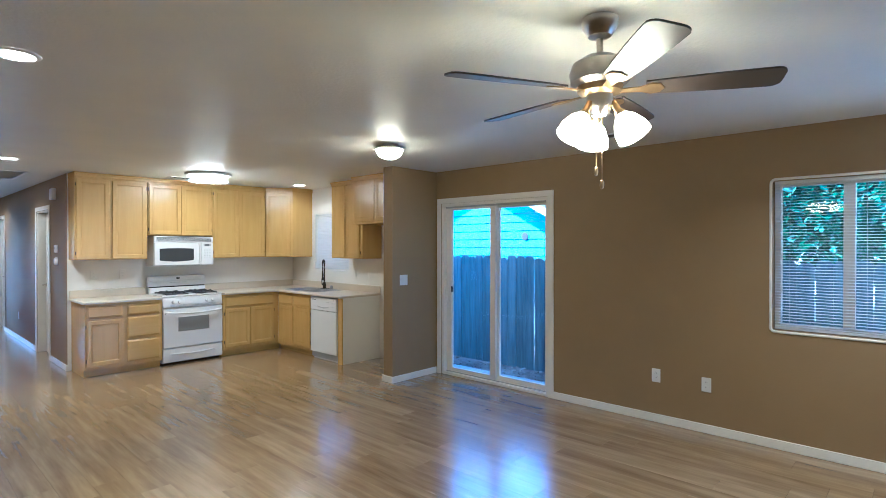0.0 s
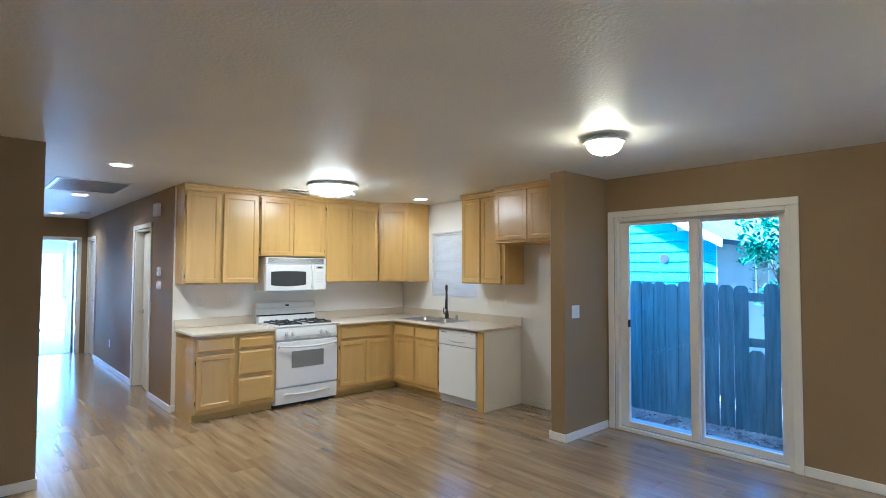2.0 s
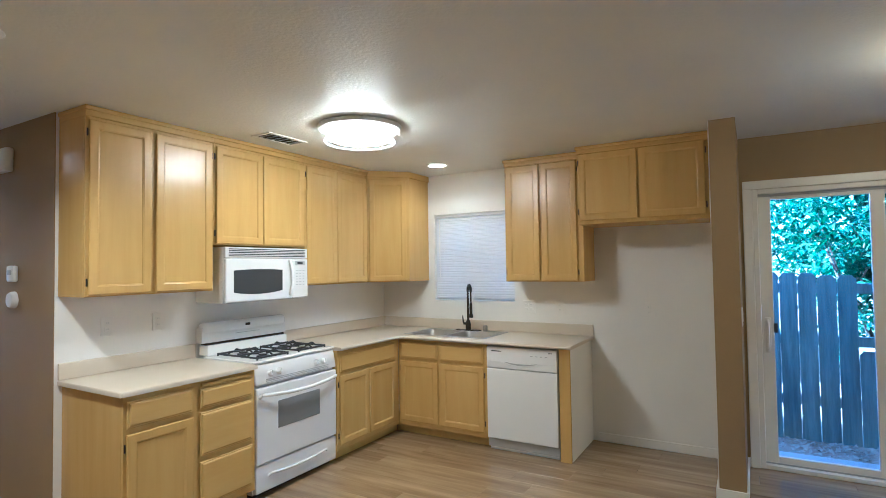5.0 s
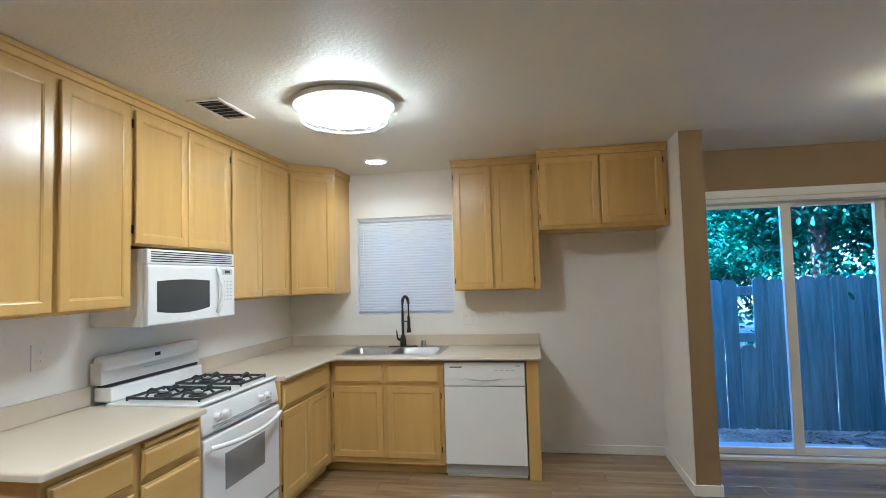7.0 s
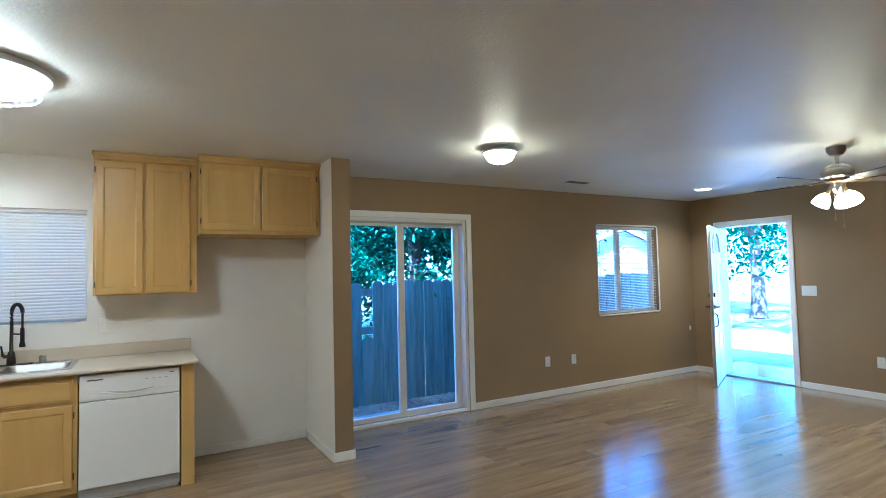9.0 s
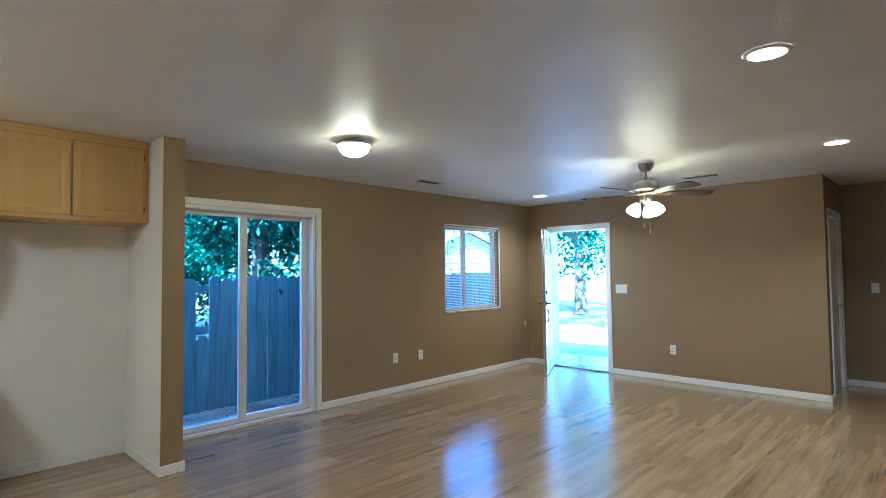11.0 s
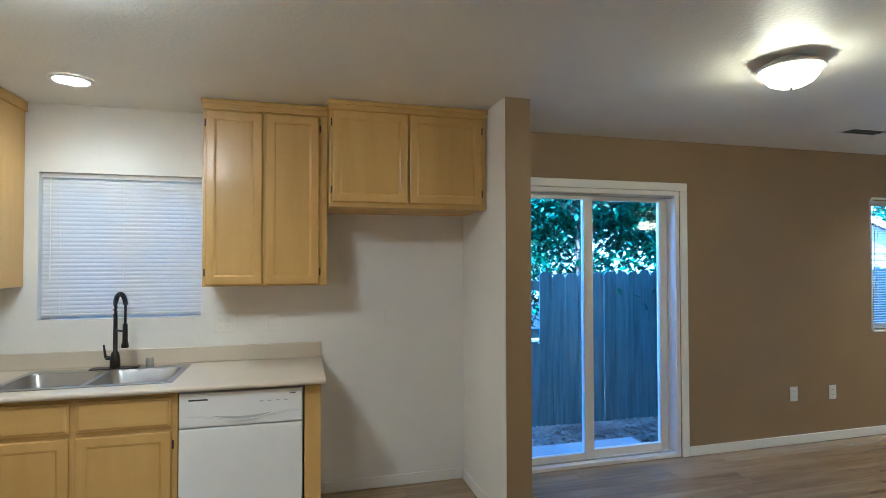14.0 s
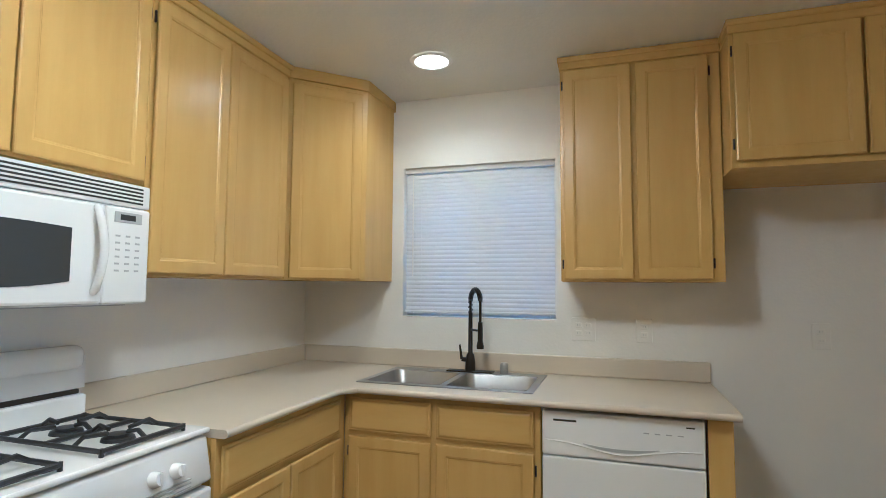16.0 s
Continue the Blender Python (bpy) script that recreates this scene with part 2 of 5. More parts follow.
# ---- large structure ----
def pierced(us, zs, solid, place):
    """One connected wall: cells between the breaks us and zs that are solid, between the two faces that place(u, side, z) gives."""
    bm = bmesh.new()
    v = {}

    def at(i, k, side):
        if (i, k, side) not in v:
            v[i, k, side] = bm.verts.new(place(us[i], side, zs[k]))
        return v[i, k, side]

    on = {(i, k) for i in range(len(us) - 1) for k in range(len(zs) - 1) if solid((us[i] + us[i + 1]) / 2, (zs[k] + zs[k + 1]) / 2)}
    for i, k in on:
        for side in (0, 1):
            bm.faces.new([at(i, k, side), at(i + 1, k, side), at(i + 1, k + 1, side), at(i, k + 1, side)])
        for di, dk, a, c in ((-1, 0, (i, k), (i, k + 1)), (1, 0, (i + 1, k), (i + 1, k + 1)), (0, -1, (i, k), (i + 1, k)), (0, 1, (i, k + 1), (i + 1, k + 1))):
            if (i + di, k + dk) not in on:
                bm.faces.new([at(*a, 0), at(*c, 0), at(*c, 1), at(*a, 1)])
    return bm


def wall_cells(u0, u1, holes, place):
    us = sorted({u0, u1, *(h[0] for h in holes), *(h[1] for h in holes)})
    zs = sorted({0.0, H, *(h[2] for h in holes), *(h[3] for h in holes)})
    return pierced(us, zs, lambda u, z: not any(h[0] < u < h[1] and h[2] < z < h[3] for h in holes), place)


def wall_x(name, x0, x1, y0, y1, holes, material, label):
    """A wall that runs along x, with openings (x from, x to, z from, z to) through it."""
    return setting(name, wall_cells(x0, x1, holes, lambda u, s, z: (u, y1 if s else y0, z)), material, label)


def wall_y(name, y0, y1, x0, x1, holes, material, label):
    return setting(name, wall_cells(y0, y1, holes, lambda u, s, z: (x1 if s else x0, u, z)), material, label)


SL = (-3.905, -2.41, 0.0, 2.05)        # sliding door opening
WL = (-0.44, 0.69, 0.905, 2.04)        # living room window opening
WK = (-6.725, -5.842, 1.168, 2.038)    # kitchen window opening
FD = (3.365, 4.27, 0.0, 2.03)          # front door opening
D1 = (-9.10, -8.30, 0.0, 2.04)         # hall door
D2 = (-12.62, -11.92, 0.0, 2.04)       # second hall door
HE = (0.82, 1.47, 0.0, 2.04)           # doorway at the end of the hall
PD = (1.66, 2.42, 0.0, 2.03)           # closet door in the entry passage
WT = 0.16
wall_x("wall_north_living", XP1, XE, YS, YS + WT, [SL, WL], M["brown"], "brown painted living room wall")
wall_x("wall_north_kitchen", XW, XP1, YK, YK + WT, [WK], M["white_wall"], "white painted kitchen wall behind the sink")
setting("wall_partition", boxes((XP0 + 0.006, YP, 0, XP1, YK, H)), M["brown"], "short brown partition wall")
setting("wall_partition_lining", boxes((XP0, YP + 0.004, 0, XP0 + 0.0058, YK - 0.001, H)), M["white_wall"], "white kitchen side of the partition")
wall_y("wall_west_kitchen", YH + 0.006, YK + WT, XW - T, XW, [], M["white_wall"], "white painted kitchen wall behind the stove")
wall_x("wall_hall_north", XH, XW - 0.003, YH, YH + 0.0055, [D1, D2], M["brown"], "brown painted hall wall")
wall_x("wall_hall_north_core", XH, XW - T, YH + 0.0056, YH + T, [D1, D2], M["white_wall"], "inner side of the hall wall")
wall_y("wall_hall_end", YB - T, YH + T, XH - T, XH, [HE], M["brown"], "brown painted wall at the end of the hall")
wall_x("wall_hall_south", XH, XB, YB - T, YB, [(-11.4, -10.7, 0.0, 2.04)], M["brown"], "brown painted south wall of the hall")
wall_y("wall_block", YSOUTH, YB - T, XB - T, XB, [], M["brown"], "brown painted wall beside the hall")
wall_x("wall_south", XB - T, XR + T, YSOUTH - T, YSOUTH, [], M["brown"], "brown painted south wall")
wall_y("wall_east", 0.853, YS + WT, XE, XE + WT, [FD], M["brown"], "brown painted wall with the front door")
wall_x("wall_passage", XE + WT, XR, 0.853, 0.853 + T, [PD], M["brown"], "brown painted wall of the entry passage")
wall_y("wall_passage_end", YSOUTH, 0.853 + T, XR, XR + T, [], M["brown"], "brown painted end wall of the entry passage")
setting("ceiling", boxes((XH - 4.4, YSOUTH - T, H, XR + T, YK + WT, H + 0.1)), M["ceiling"], "textured off-white ceiling")
# closed rooms behind the hall doors
setting("wall_bedroom", boxes((-9.6, YH + 2.4, 0, XW - T, YH + 2.5, H), (-9.7, YH + T, 0, -9.6, YH + 2.5, H)), M["white_wall"], "plain wall of the room behind the hall door")
setting("wall_bathroom", boxes((-13.2, YH + 2.0, 0, -11.2, YH + 2.1, H), (-11.3, YH + T, 0, -11.2, YH + 2.0, H)), M["white_wall"], "plain wall of the far room")
setting("wall_room_south", boxes((-12.2, -1.6, 0, -10.0, -1.5, H), (-12.2, -1.5, 0, -12.1, YB - T, H), (-10.1, -1.5, 0, -10.0, YB - T, H)), M["white_wall"], "plain wall of the room south of the hall")
setting("wall_sunroom", boxes((-17.1, -0.9, 0, -17.0, 0.2, H), (-17.1, 2.4, 0, -17.0, 3.4, H), (-17.1, 0.2, 1.95, -17.0, 2.4, H), (-17.1, -1.0, 0, XH - T, -0.9, H), (-17.1, 3.4, 0, XH - T, 3.5, H)), M["white_wall"], "white wall of the far room")
# unseen roof slab over all, with eaves sized to shade fence and porch
setting("roof", boxes((XH - 4.8, YSOUTH - 0.7, H + 0.11, XE + WT + 0.25, YK + WT + 0.42, H + 0.24)), M["shingle"], "unseen flat roof slab with eaves added to shade the yard")
setting("sunroom_floor", boxes((XH - 4.25, -0.9, 0.001, XH - T, 3.4, 0.006)), M["sunroom_tile"], "pale tiled floor of the far room")
setting("ground", boxes((-60, -60, -0.5, 60, 90, -0.12)), M["soil"], "leaf-strewn soil of the yard")
setting("floor_slab", boxes((XH - 4.35, YSOUTH - T, -0.119, XR + T, YK + WT, -0.012)), M["concrete"], "concrete slab under the floor")


# ---- trims, skirting, doors and windows ----
def trim_piece(name, label, *all_of, bevel=0.006, material=None):
    return setting(name, boxes(*all_of, bevel=bevel), material or M["trim"], label)


BB, BT = 0.074, 0.013
def skirting(*runs):
    for x0, y0, x1, y1 in runs:
        trim_piece("baseboard", "white painted baseboard", (x0, y0, 0.001, x1, y1, BB), bevel=0.004)


skirting((SL[1] + 0.064, YS - BT, XE, YS), (XP1 + BT, YS - BT, SL[0] - 0.064, YS),
         (XP1, YP - BT, XP1 + BT, YS - BT), (XP0 - BT, YP - BT, XP1, YP), (XP0 - BT, YP, XP0, YK - BT), (-5.10, YK - BT, XP0 - BT, YK),
         (XE - BT, 0.853 - BT, XE, FD[0] - 0.064), (XE - BT, FD[1] + 0.064, XE, YS - BT), (XE, 0.853 - BT, PD[0] - 0.06, 0.853), (PD[1] + 0.06, 0.853 - BT, XR, 0.853),
         (XR - BT, YSOUTH, XR, 0.853 - BT), (XW, YH - BT, XW + BT, YH + 0.045), (D1[1] + 0.06, YH - BT, XW, YH), (D2[1] + 0.06, YH - BT, D1[0] - 0.06, YH),
         (-10.63, YB, XB, YB + BT), (XH, YB, -11.47, YB + BT), (XB, YSOUTH, XB + BT, YB + BT), (XH, YB + BT, XH + BT, HE[0] - 0.06))


def casing_x(name, label, hole, y, d, w=0.062, th=0.016, sill=False):
    """Flat white casing round an opening in a wall along x, on the side that d points to."""
    a, c, z0, z1 = hole
    y1 = y + d * th
    pieces = [(a - w, y, z0 + 0.001, a, y1, z1), (c, y, z0 + 0.001, c + w, y1, z1), (a - w, y, z1, c + w, y1, z1 + w)]
    if sill:
        pieces.append((a - w, y, z0 - w, c + w, y1, z0))
    return trim_piece(name, label, *pieces)


casing_x("trim_sliding_door", "white casing round the sliding door", SL, YS, -1)
casing_x("trim_hall_door", "white casing round the hall door", D1, YH, -1, 0.058)
casing_x("trim_far_hall_door", "white casing round the far hall door", D2, YH, -1, 0.058)
casing_x("trim_south_hall_door", "white casing of the hall's south door", (-11.4, -10.7, 0, 2.04), YB, 1, 0.058)
casing_x("trim_passage_door", "white casing round the passage door", PD, 0.853, -1, 0.058)
trim_piece("trim_front_door", "white casing round the front door", (XE - 0.016, FD[0] - 0.06, 0.001, XE, FD[0], 2.03), (XE - 0.016, FD[1], 0.001, XE, FD[1] + 0.06, 2.03), (XE - 0.016, FD[0] - 0.06, 2.03, XE, FD[1] + 0.06, 2.09))
trim_piece("trim_front_jamb", "white front door jamb", (XE, FD[0], 0.02, XE + WT, FD[0] + 0.02, 2.01), (XE, FD[1] - 0.02, 0.02, XE + WT, FD[1], 2.01), (XE, FD[0], 2.01, XE + WT, FD[1], 2.03))
trim_piece("trim_hall_end", "white casing at the end of the hall", (XH, HE[0] - 0.06, 0.001, XH + 0.016, HE[0], 2.04), (XH, HE[1], 0.001, XH + 0.016, HE[1] + 0.06, 2.04), (XH, HE[0] - 0.06, 2.04, XH + 0.016, HE[1] + 0.06, 2.10))
trim_piece("threshold", "metal front door threshold", (XE - 0.01, FD[0], 0.0, XE + WT, FD[1], 0.02), material=M["nickel"])
for nm, D, y0, y1 in (("jamb_hall_door", D1, YH + 0.001, YH + T), ("jamb_far_hall_door", D2, YH + 0.001, YH + T), ("jamb_passage_door", PD, 0.853, 0.853 + T)):
    trim_piece(nm, "white door jamb", (D[0], y0, 0.001, D[0] + 0.016, y1, 2.02), (D[1] - 0.016, y0, 0.001, D[1], y1, 2.02), (D[0], y0, 2.02, D[1], y1, 2.035))


def lever(parent, at, d, flip=1, material=None):
    """A lever handle with its rose; d is the way out of the leaf."""
    d = Vector(d)
    side = Vector((-d.y, d.x, 0)) * flip
    at = Vector(at)
    bm = bmesh.new()
    tube(bm, [at, at + d * 0.012], 0.027, 16)
    tube(bm, [at + d * 0.01, at + d * 0.05], 0.009)
    tube(bm, [at + d * 0.05 - side * 0.008, at + d * 0.05 + side * 0.06, at + d * 0.047 + side * 0.11], [0.010, 0.009, 0.007])
    return part("handle", bm, material or M["nickel"], parent, "brushed metal lever handle", True)


def leaf(name, hinge, way, width, label, height=2.0, lock=False, knob_side=1, lite=False):
    """A panelled door leaf that turns on a hinge line and points along way."""
    w = Vector((*way, 0)).normalized()
    th = 0.04
    m = Matrix(((w.x, -w.y, 0, hinge[0]), (w.y, w.x, 0, hinge[1]), (0, 0, 1, 0), (0, 0, 0, 1)))
    root = thing(name, (hinge[0], hinge[1], 0.008), label, "door", "", "structure")
    bm = bmesh.new()
    box(bm, 0, -th / 2 + 0.004, 0.008, width, th / 2 - 0.004, height, m=m)
    s = 0.11
    for a in ((0, s), (width - s, width), (width / 2 - 0.045, width / 2 + 0.045)):
        box(bm, a[0], -th / 2, 0.008, a[1], th / 2, height, 0.003, 1, m)
    for z in ((0.008, 0.22), (0.86, 1.0), (1.52, 1.62), (height - 0.12, height)):
        box(bm, 0.001, -th / 2 + 0.0005, z[0], width - 0.001, th / 2 - 0.0005, z[1], 0.003, 1, m)
    part("leaf", bm, M["trim"], root)
    n = Vector((-w.y, w.x, 0))
    for sgn in (1, -1):
        lever(root, Vector((*hinge, 0)) + w * (width - 0.065) + n * sgn * th / 2 + Vector((0, 0, 0.98)), n * sgn, sgn if knob_side > 0 else -sgn, M["bronze"] if lite else None)
        if lock:
            bm = bmesh.new()
            c = Vector((*hinge, 0)) + w * (width - 0.065) + n * sgn * th / 2 + Vector((0, 0, 1.13))
            tube(bm, [c, c + n * sgn * 0.018], [0.028, 0.024], 16)
            part("deadbolt", bm, M["bronze"], root, "dark bronze deadbolt", True)
    if lite:
        # arched glass near the top with a white moulding, and a long grip outside
        arc = [(width / 2 + 0.27 * math.cos(math.pi * k / 16), 1.66 + 0.25 * math.sin(math.pi * k / 16)) for k in range(17)]
        rim = [(width / 2 + 0.295 * math.cos(math.pi * k / 16), 1.66 + 0.275 * math.sin(math.pi * k / 16)) for k in range(17)]
        bm = bmesh.new()
        f = [bm.verts.new(m @ Vector((u, th / 2 + 0.003, z))) for u, z in arc]
        g = [bm.verts.new(m @ Vector((u, -th / 2 - 0.003, z))) for u, z in arc]
        bm.faces.new(f)
        bm.faces.new(g[::-1])
        for k in range(17):
            j = (k + 1) % 17
            bm.faces.new((g[k], g[j], f[j], f[k]))
        part("arched_lite", bm, M["dark_glass"], root, "dark arched glass")
        for sgn in (1, -1):
            bm = bmesh.new()
            tube(bm, [m @ Vector((u, sgn * (th / 2 + 0.004), z)) for u, z in rim + [rim[0]]], 0.012, 8)
            part("lite_moulding", bm, M["trim"], root, "", True)
        bm = bmesh.new()
        tube(bm, [m @ Vector((width - 0.065, th / 2 + d, z)) for d, z in ((0.0, 0.90), (0.03, 0.88), (0.034, 0.81), (0.03, 0.75), (0.0, 0.73))], 0.007, 8)
        part("grip", bm, M["bronze"], root, "dark bronze pull grip", True)
    for z in (0.22, 1.0, 1.8):
        bm = bmesh.new()
        c = Vector((*hinge, z))
        tube(bm, [c - Vector((0, 0, 0.045)), c + Vector((0, 0, 0.045))], 0.008)
        part("hinge", bm, M["nickel"], root, "brushed metal hinge", True)
    return root


leaf("door_front", (XE - 0.024, FD[1] - 0.014), (0.65 - XE, 3.885 - FD[1]), 0.87, "white panelled front door with an arched lite, open inward", 1.995, lock=True, lite=True)
leaf("door_hall", (D1[1] - 0.022, YH + 0.045), (-0.995, 0.1), 0.745, "white hall door standing ajar", 2.0)
leaf("door_far_hall", (D2[0] + 0.02, YH + 0.06), (1, 0), 0.66, "white far hall door, shut", 2.0)
leaf("door_sunroom", (XH - 0.14, HE[1] - 0.03), (-1, -0.04), 0.62, "white door standing open into the far room", 2.0)
leaf("door_passage", (PD[0] + 0.022, 0.853 + 0.05), (1, 0), 0.715, "white passage door, shut", 2.0)


def frame_x(bm, a, c, z0, z1, y0, y1, w, bevel=0.004, bottom=None):
    bt = w if bottom is None else bottom
    box(bm, a, y0, z0, a + w, y1, z1, bevel)
    box(bm, c - w, y0, z0, c, y1, z1, bevel)
    box(bm, a + w, y0 + 0.0005, z1 - w, c - w, y1 - 0.0005, z1, bevel)
    box(bm, a + w, y0 + 0.0005, z0, c - w, y1 - 0.0005, z0 + bt, bevel)


def pane(parent, x0, x1, z0, z1, y):
    ob = part("pane", boxes((x0, y, z0, x1, y + 0.005, z1)), M["glass"], parent, "clear glass pane")
    ob.visible_shadow = False
    return ob


# sliding glass door
sld = thing("sliding_door", ((SL[0] + SL[1]) / 2, YS + 0.08, 0.0), "white vinyl sliding glass door, shut", "sliding door", "", "structure")
bm = bmesh.new()
frame_x(bm, SL[0], SL[1], 0.001, SL[3], YS + 0.002, YS + 0.15, 0.035, bottom=0.03)
part("outer_frame", bm, M["vinyl"], sld)
bm = boxes((SL[0] + 0.035, YS + 0.048, 0.03, SL[1] - 0.035, YS + 0.053, 0.042), (SL[0] + 0.035, YS + 0.046, 1.995, SL[1] - 0.035, YS + 0.053, SL[3] - 0.035), (-3.10, YS + 0.02, 2.0, SL[1] - 0.036, YS + 0.03, SL[3] - 0.0355))
part("track", bm, M["enamel_grey"], sld, "grey metal door track")
for nm, a, c, y0, w0, w1, gy in (("sliding_panel", SL[0] + 0.036, -3.132, YS + 0.055, 0.079, 0.075, YS + 0.076), ("fixed_panel", -3.185, SL[1] - 0.036, YS + 0.102, 0.068, 0.070, YS + 0.118)):
    bm = boxes((a, y0, 0.032, a + w0, y0 + 0.042, 2.012), (c - w1, y0, 0.032, c, y0 + 0.042, 2.012), (a + w0, y0 + 0.0005, 0.032, c - w1, y0 + 0.0415, 0.085), (a + w0, y0 + 0.0005, 1.972, c - w1, y0 + 0.0415, 2.012), bevel=0.004)
    p = part(nm, bm, M["vinyl"], sld)
    pane(p, a + w0 - 0.004, c - w1 + 0.004, 0.08, 1.976, gy)
bm = bmesh.new()
hx, hy = SL[0] + 0.075, YS + 0.055
tube(bm, [(hx, hy, 0.86), (hx, hy - 0.03, 0.88), (hx, hy - 0.035, 0.97), (hx, hy - 0.03, 1.06), (hx, hy, 1.08)], 0.009)
box(bm, hx - 0.02, hy - 0.006, 0.84, hx + 0.02, hy, 1.10, 0.004)
part("pull_handle", bm, M["vinyl"], sld, "white pull handle", True)
part("latch", boxes((hx + 0.036, hy - 0.008, 0.99, hx + 0.06, hy + 0.004, 1.06), bevel=0.003), M["black"], sld, "black latch")


def blinds(parent, x0, x1, z0, z1, y, tilt, pitch=0.0215, depth=0.024):
    """Horizontal blinds: head rail, bottom rail, one slat object a slat, ladder cords and a wand."""
    part("head_rail", boxes((x0, y - 0.016, z1 - 0.028, x1, y + 0.016, z1), bevel=0.003), M["blind"], parent, "white head rail")
    part("bottom_rail", boxes((x0, y - 0.012, z0, x1, y + 0.012, z0 + 0.014), bevel=0.004), M["blind"], parent, "white bottom rail")
    me = None
    z = z0 + 0.026
    off = base_of(parent)
    while z < z1 - 0.034:
        if me is None:
            bm = bmesh.new()
            rows = []
            for k in range(5):
                s = (k / 4 - 0.5) * depth
                dz = (0.0062 if tilt > 0.9 else 0.003) * (1 - (2 * k / 4 - 1) ** 2)
                rows.append([bm.verts.new((x, s * math.cos(tilt) - dz * math.sin(tilt), s * math.sin(tilt) + dz * math.cos(tilt))) for x in (x0 + 0.004 - off.x, x1 - 0.004 - off.x)])
            for a, c in zip(rows, rows[1:]):
                bm.faces.new((a[0], a[1], c[1], c[0]))
            me = bpy.data.meshes.new("slat")
            bm.to_mesh(me)
            bm.free()
            me.materials.append(M["blind"])
        ob = new("slat", me)
        ob.parent = parent
        ob.location = (0, y - off.y, z - off.z)
        z += pitch
    for x in (x0 + 0.10, (x0 + x1) / 2, x1 - 0.10):
        bm = bmesh.new()
        tube(bm, [(x, y - 0.014, z0 + 0.01), (x, y - 0.014, z1 - 0.02)], 0.0012, 5)
        part("ladder_cord", bm, M["blind"], parent)
    bm = bmesh.new()
    tube(bm, [(x0 + 0.05, y - 0.022, z1 - 0.03), (x0 + 0.052, y - 0.024, z0 + 0.25 * (z1 - z0))], 0.004, 6)
    part("wand", bm, M["vinyl"], parent, "clear plastic tilt wand")


def window(name, hole, y, label, mullion, tilt, blind_y, blind_z0, pitch):
    a, c, z0, z1 = hole
    root = thing(name, ((a + c) / 2, y + 0.12, z0), label, "window", "", "structure")
    bm = bmesh.new()
    frame_x(bm, a, c, z0, z1, y + 0.075, y + 0.14, 0.042)
    part("window_frame", bm, M["vinyl"], root)
    part("mullion", boxes((mullion - 0.035, y + 0.08, z0 + 0.042, mullion + 0.035, y + 0.135, z1 - 0.042), bevel=0.004), M["vinyl"], root)
    pane(root, a + 0.04, mullion - 0.033, z0 + 0.04, z1 - 0.04, y + 0.10)
    pane(root, mullion + 0.033, c - 0.04, z0 + 0.04, z1 - 0.04, y + 0.115)
    bl = thing("window_blind", ((a + c) / 2, blind_y, z1 - 0.002), "white horizontal mini blinds hanging in the window", "blinds")
    blinds(bl, a + 0.008, c - 0.008, blind_z0, z1 - 0.002, blind_y, tilt, pitch, pitch + (0.0056 if abs(tilt) > 0.9 else 0.0025))
    return root


window("window_living", WL, YS, "white vinyl sliding window in the living room", 0.02, 0.12, YS + 0.04, WL[2] + 0.006, 0.0215)
window("window_kitchen", WK, YK, "white vinyl window over the sink", (WK[0] + WK[1]) / 2, 1.2, YK + 0.035, WK[2] + 0.026, 0.0248)
bm = bmesh.new()
ring = []
for qx, qz, a0 in ((WL[1], WL[3], 0), (WL[0], WL[3], 90), (WL[0], WL[2], 180), (WL[1], WL[2], 270)):
    sx, sz = (1 if qx == WL[1] else -1), (1 if qz == WL[3] else -1)
    for k in range(7):
        w = radians(a0 + 15 * k)
        ring.append((qx - sx * 0.022 + 0.034 * math.cos(w), qz - sz * 0.022 + 0.034 * math.sin(w)))
tube(bm, [(x, YS - 0.001, z) for x, z in ring + ring[:2]], 0.010, 10)
setting("trim_living_window", bm, M["trim"], "rounded white edge of the living room window")
trim_piece("trim_kitchen_reveal", "white lining of the kitchen window opening", (WK[0], YK + 0.001, WK[2], WK[0] + 0.005, YK + 0.075, WK[3]), (WK[1] - 0.005, YK + 0.001, WK[2], WK[1], YK + 0.075, WK[3]), (WK[0], YK + 0.001, WK[2], WK[1], YK + 0.075, WK[2] + 0.008), bevel=0.001)
# glazed door of the far room
far = thing("sunroom_door", (-17.05, 1.3, 0.0), "white framed sliding glass door in the far room", "sliding door", "", "structure")
bm = boxes((-17.08, 0.2, 0.001, -17.0, 0.28, 1.95), (-17.08, 2.3, 0.001, -17.0, 2.4, 1.95), (-17.08, 0.28, 1.87, -17.0, 2.3, 1.95), (-17.08, 0.28, 0.001, -17.0, 2.3, 0.10), bevel=0.004)
part("door_frame", bm, M["vinyl"], far)
for y in (1.0, 1.77):
    part("mullion", boxes((-17.09, y - 0.05, 0.10, -16.98, y + 0.05, 1.87), bevel=0.004), M["vinyl"], far)
for a, c in ((0.28, 0.95), (1.05, 1.72), (1.82, 2.3)):
    ob = part("pane", boxes((-17.05, a, 0.10, -17.045, c, 1.87)), M["glass"], far, "clear glass pane")
    ob.visible_shadow = False
part("pull_handle", boxes((-16.985, 1.86, 0.9, -16.95, 1.89, 1.15), bevel=0.004), M["black"], far, "black pull handle")
sl2 = thing("sunroom_light", (-15.6, 1.0, H), "round white ceiling light in the far room", "ceiling light")
bm = bmesh.new()
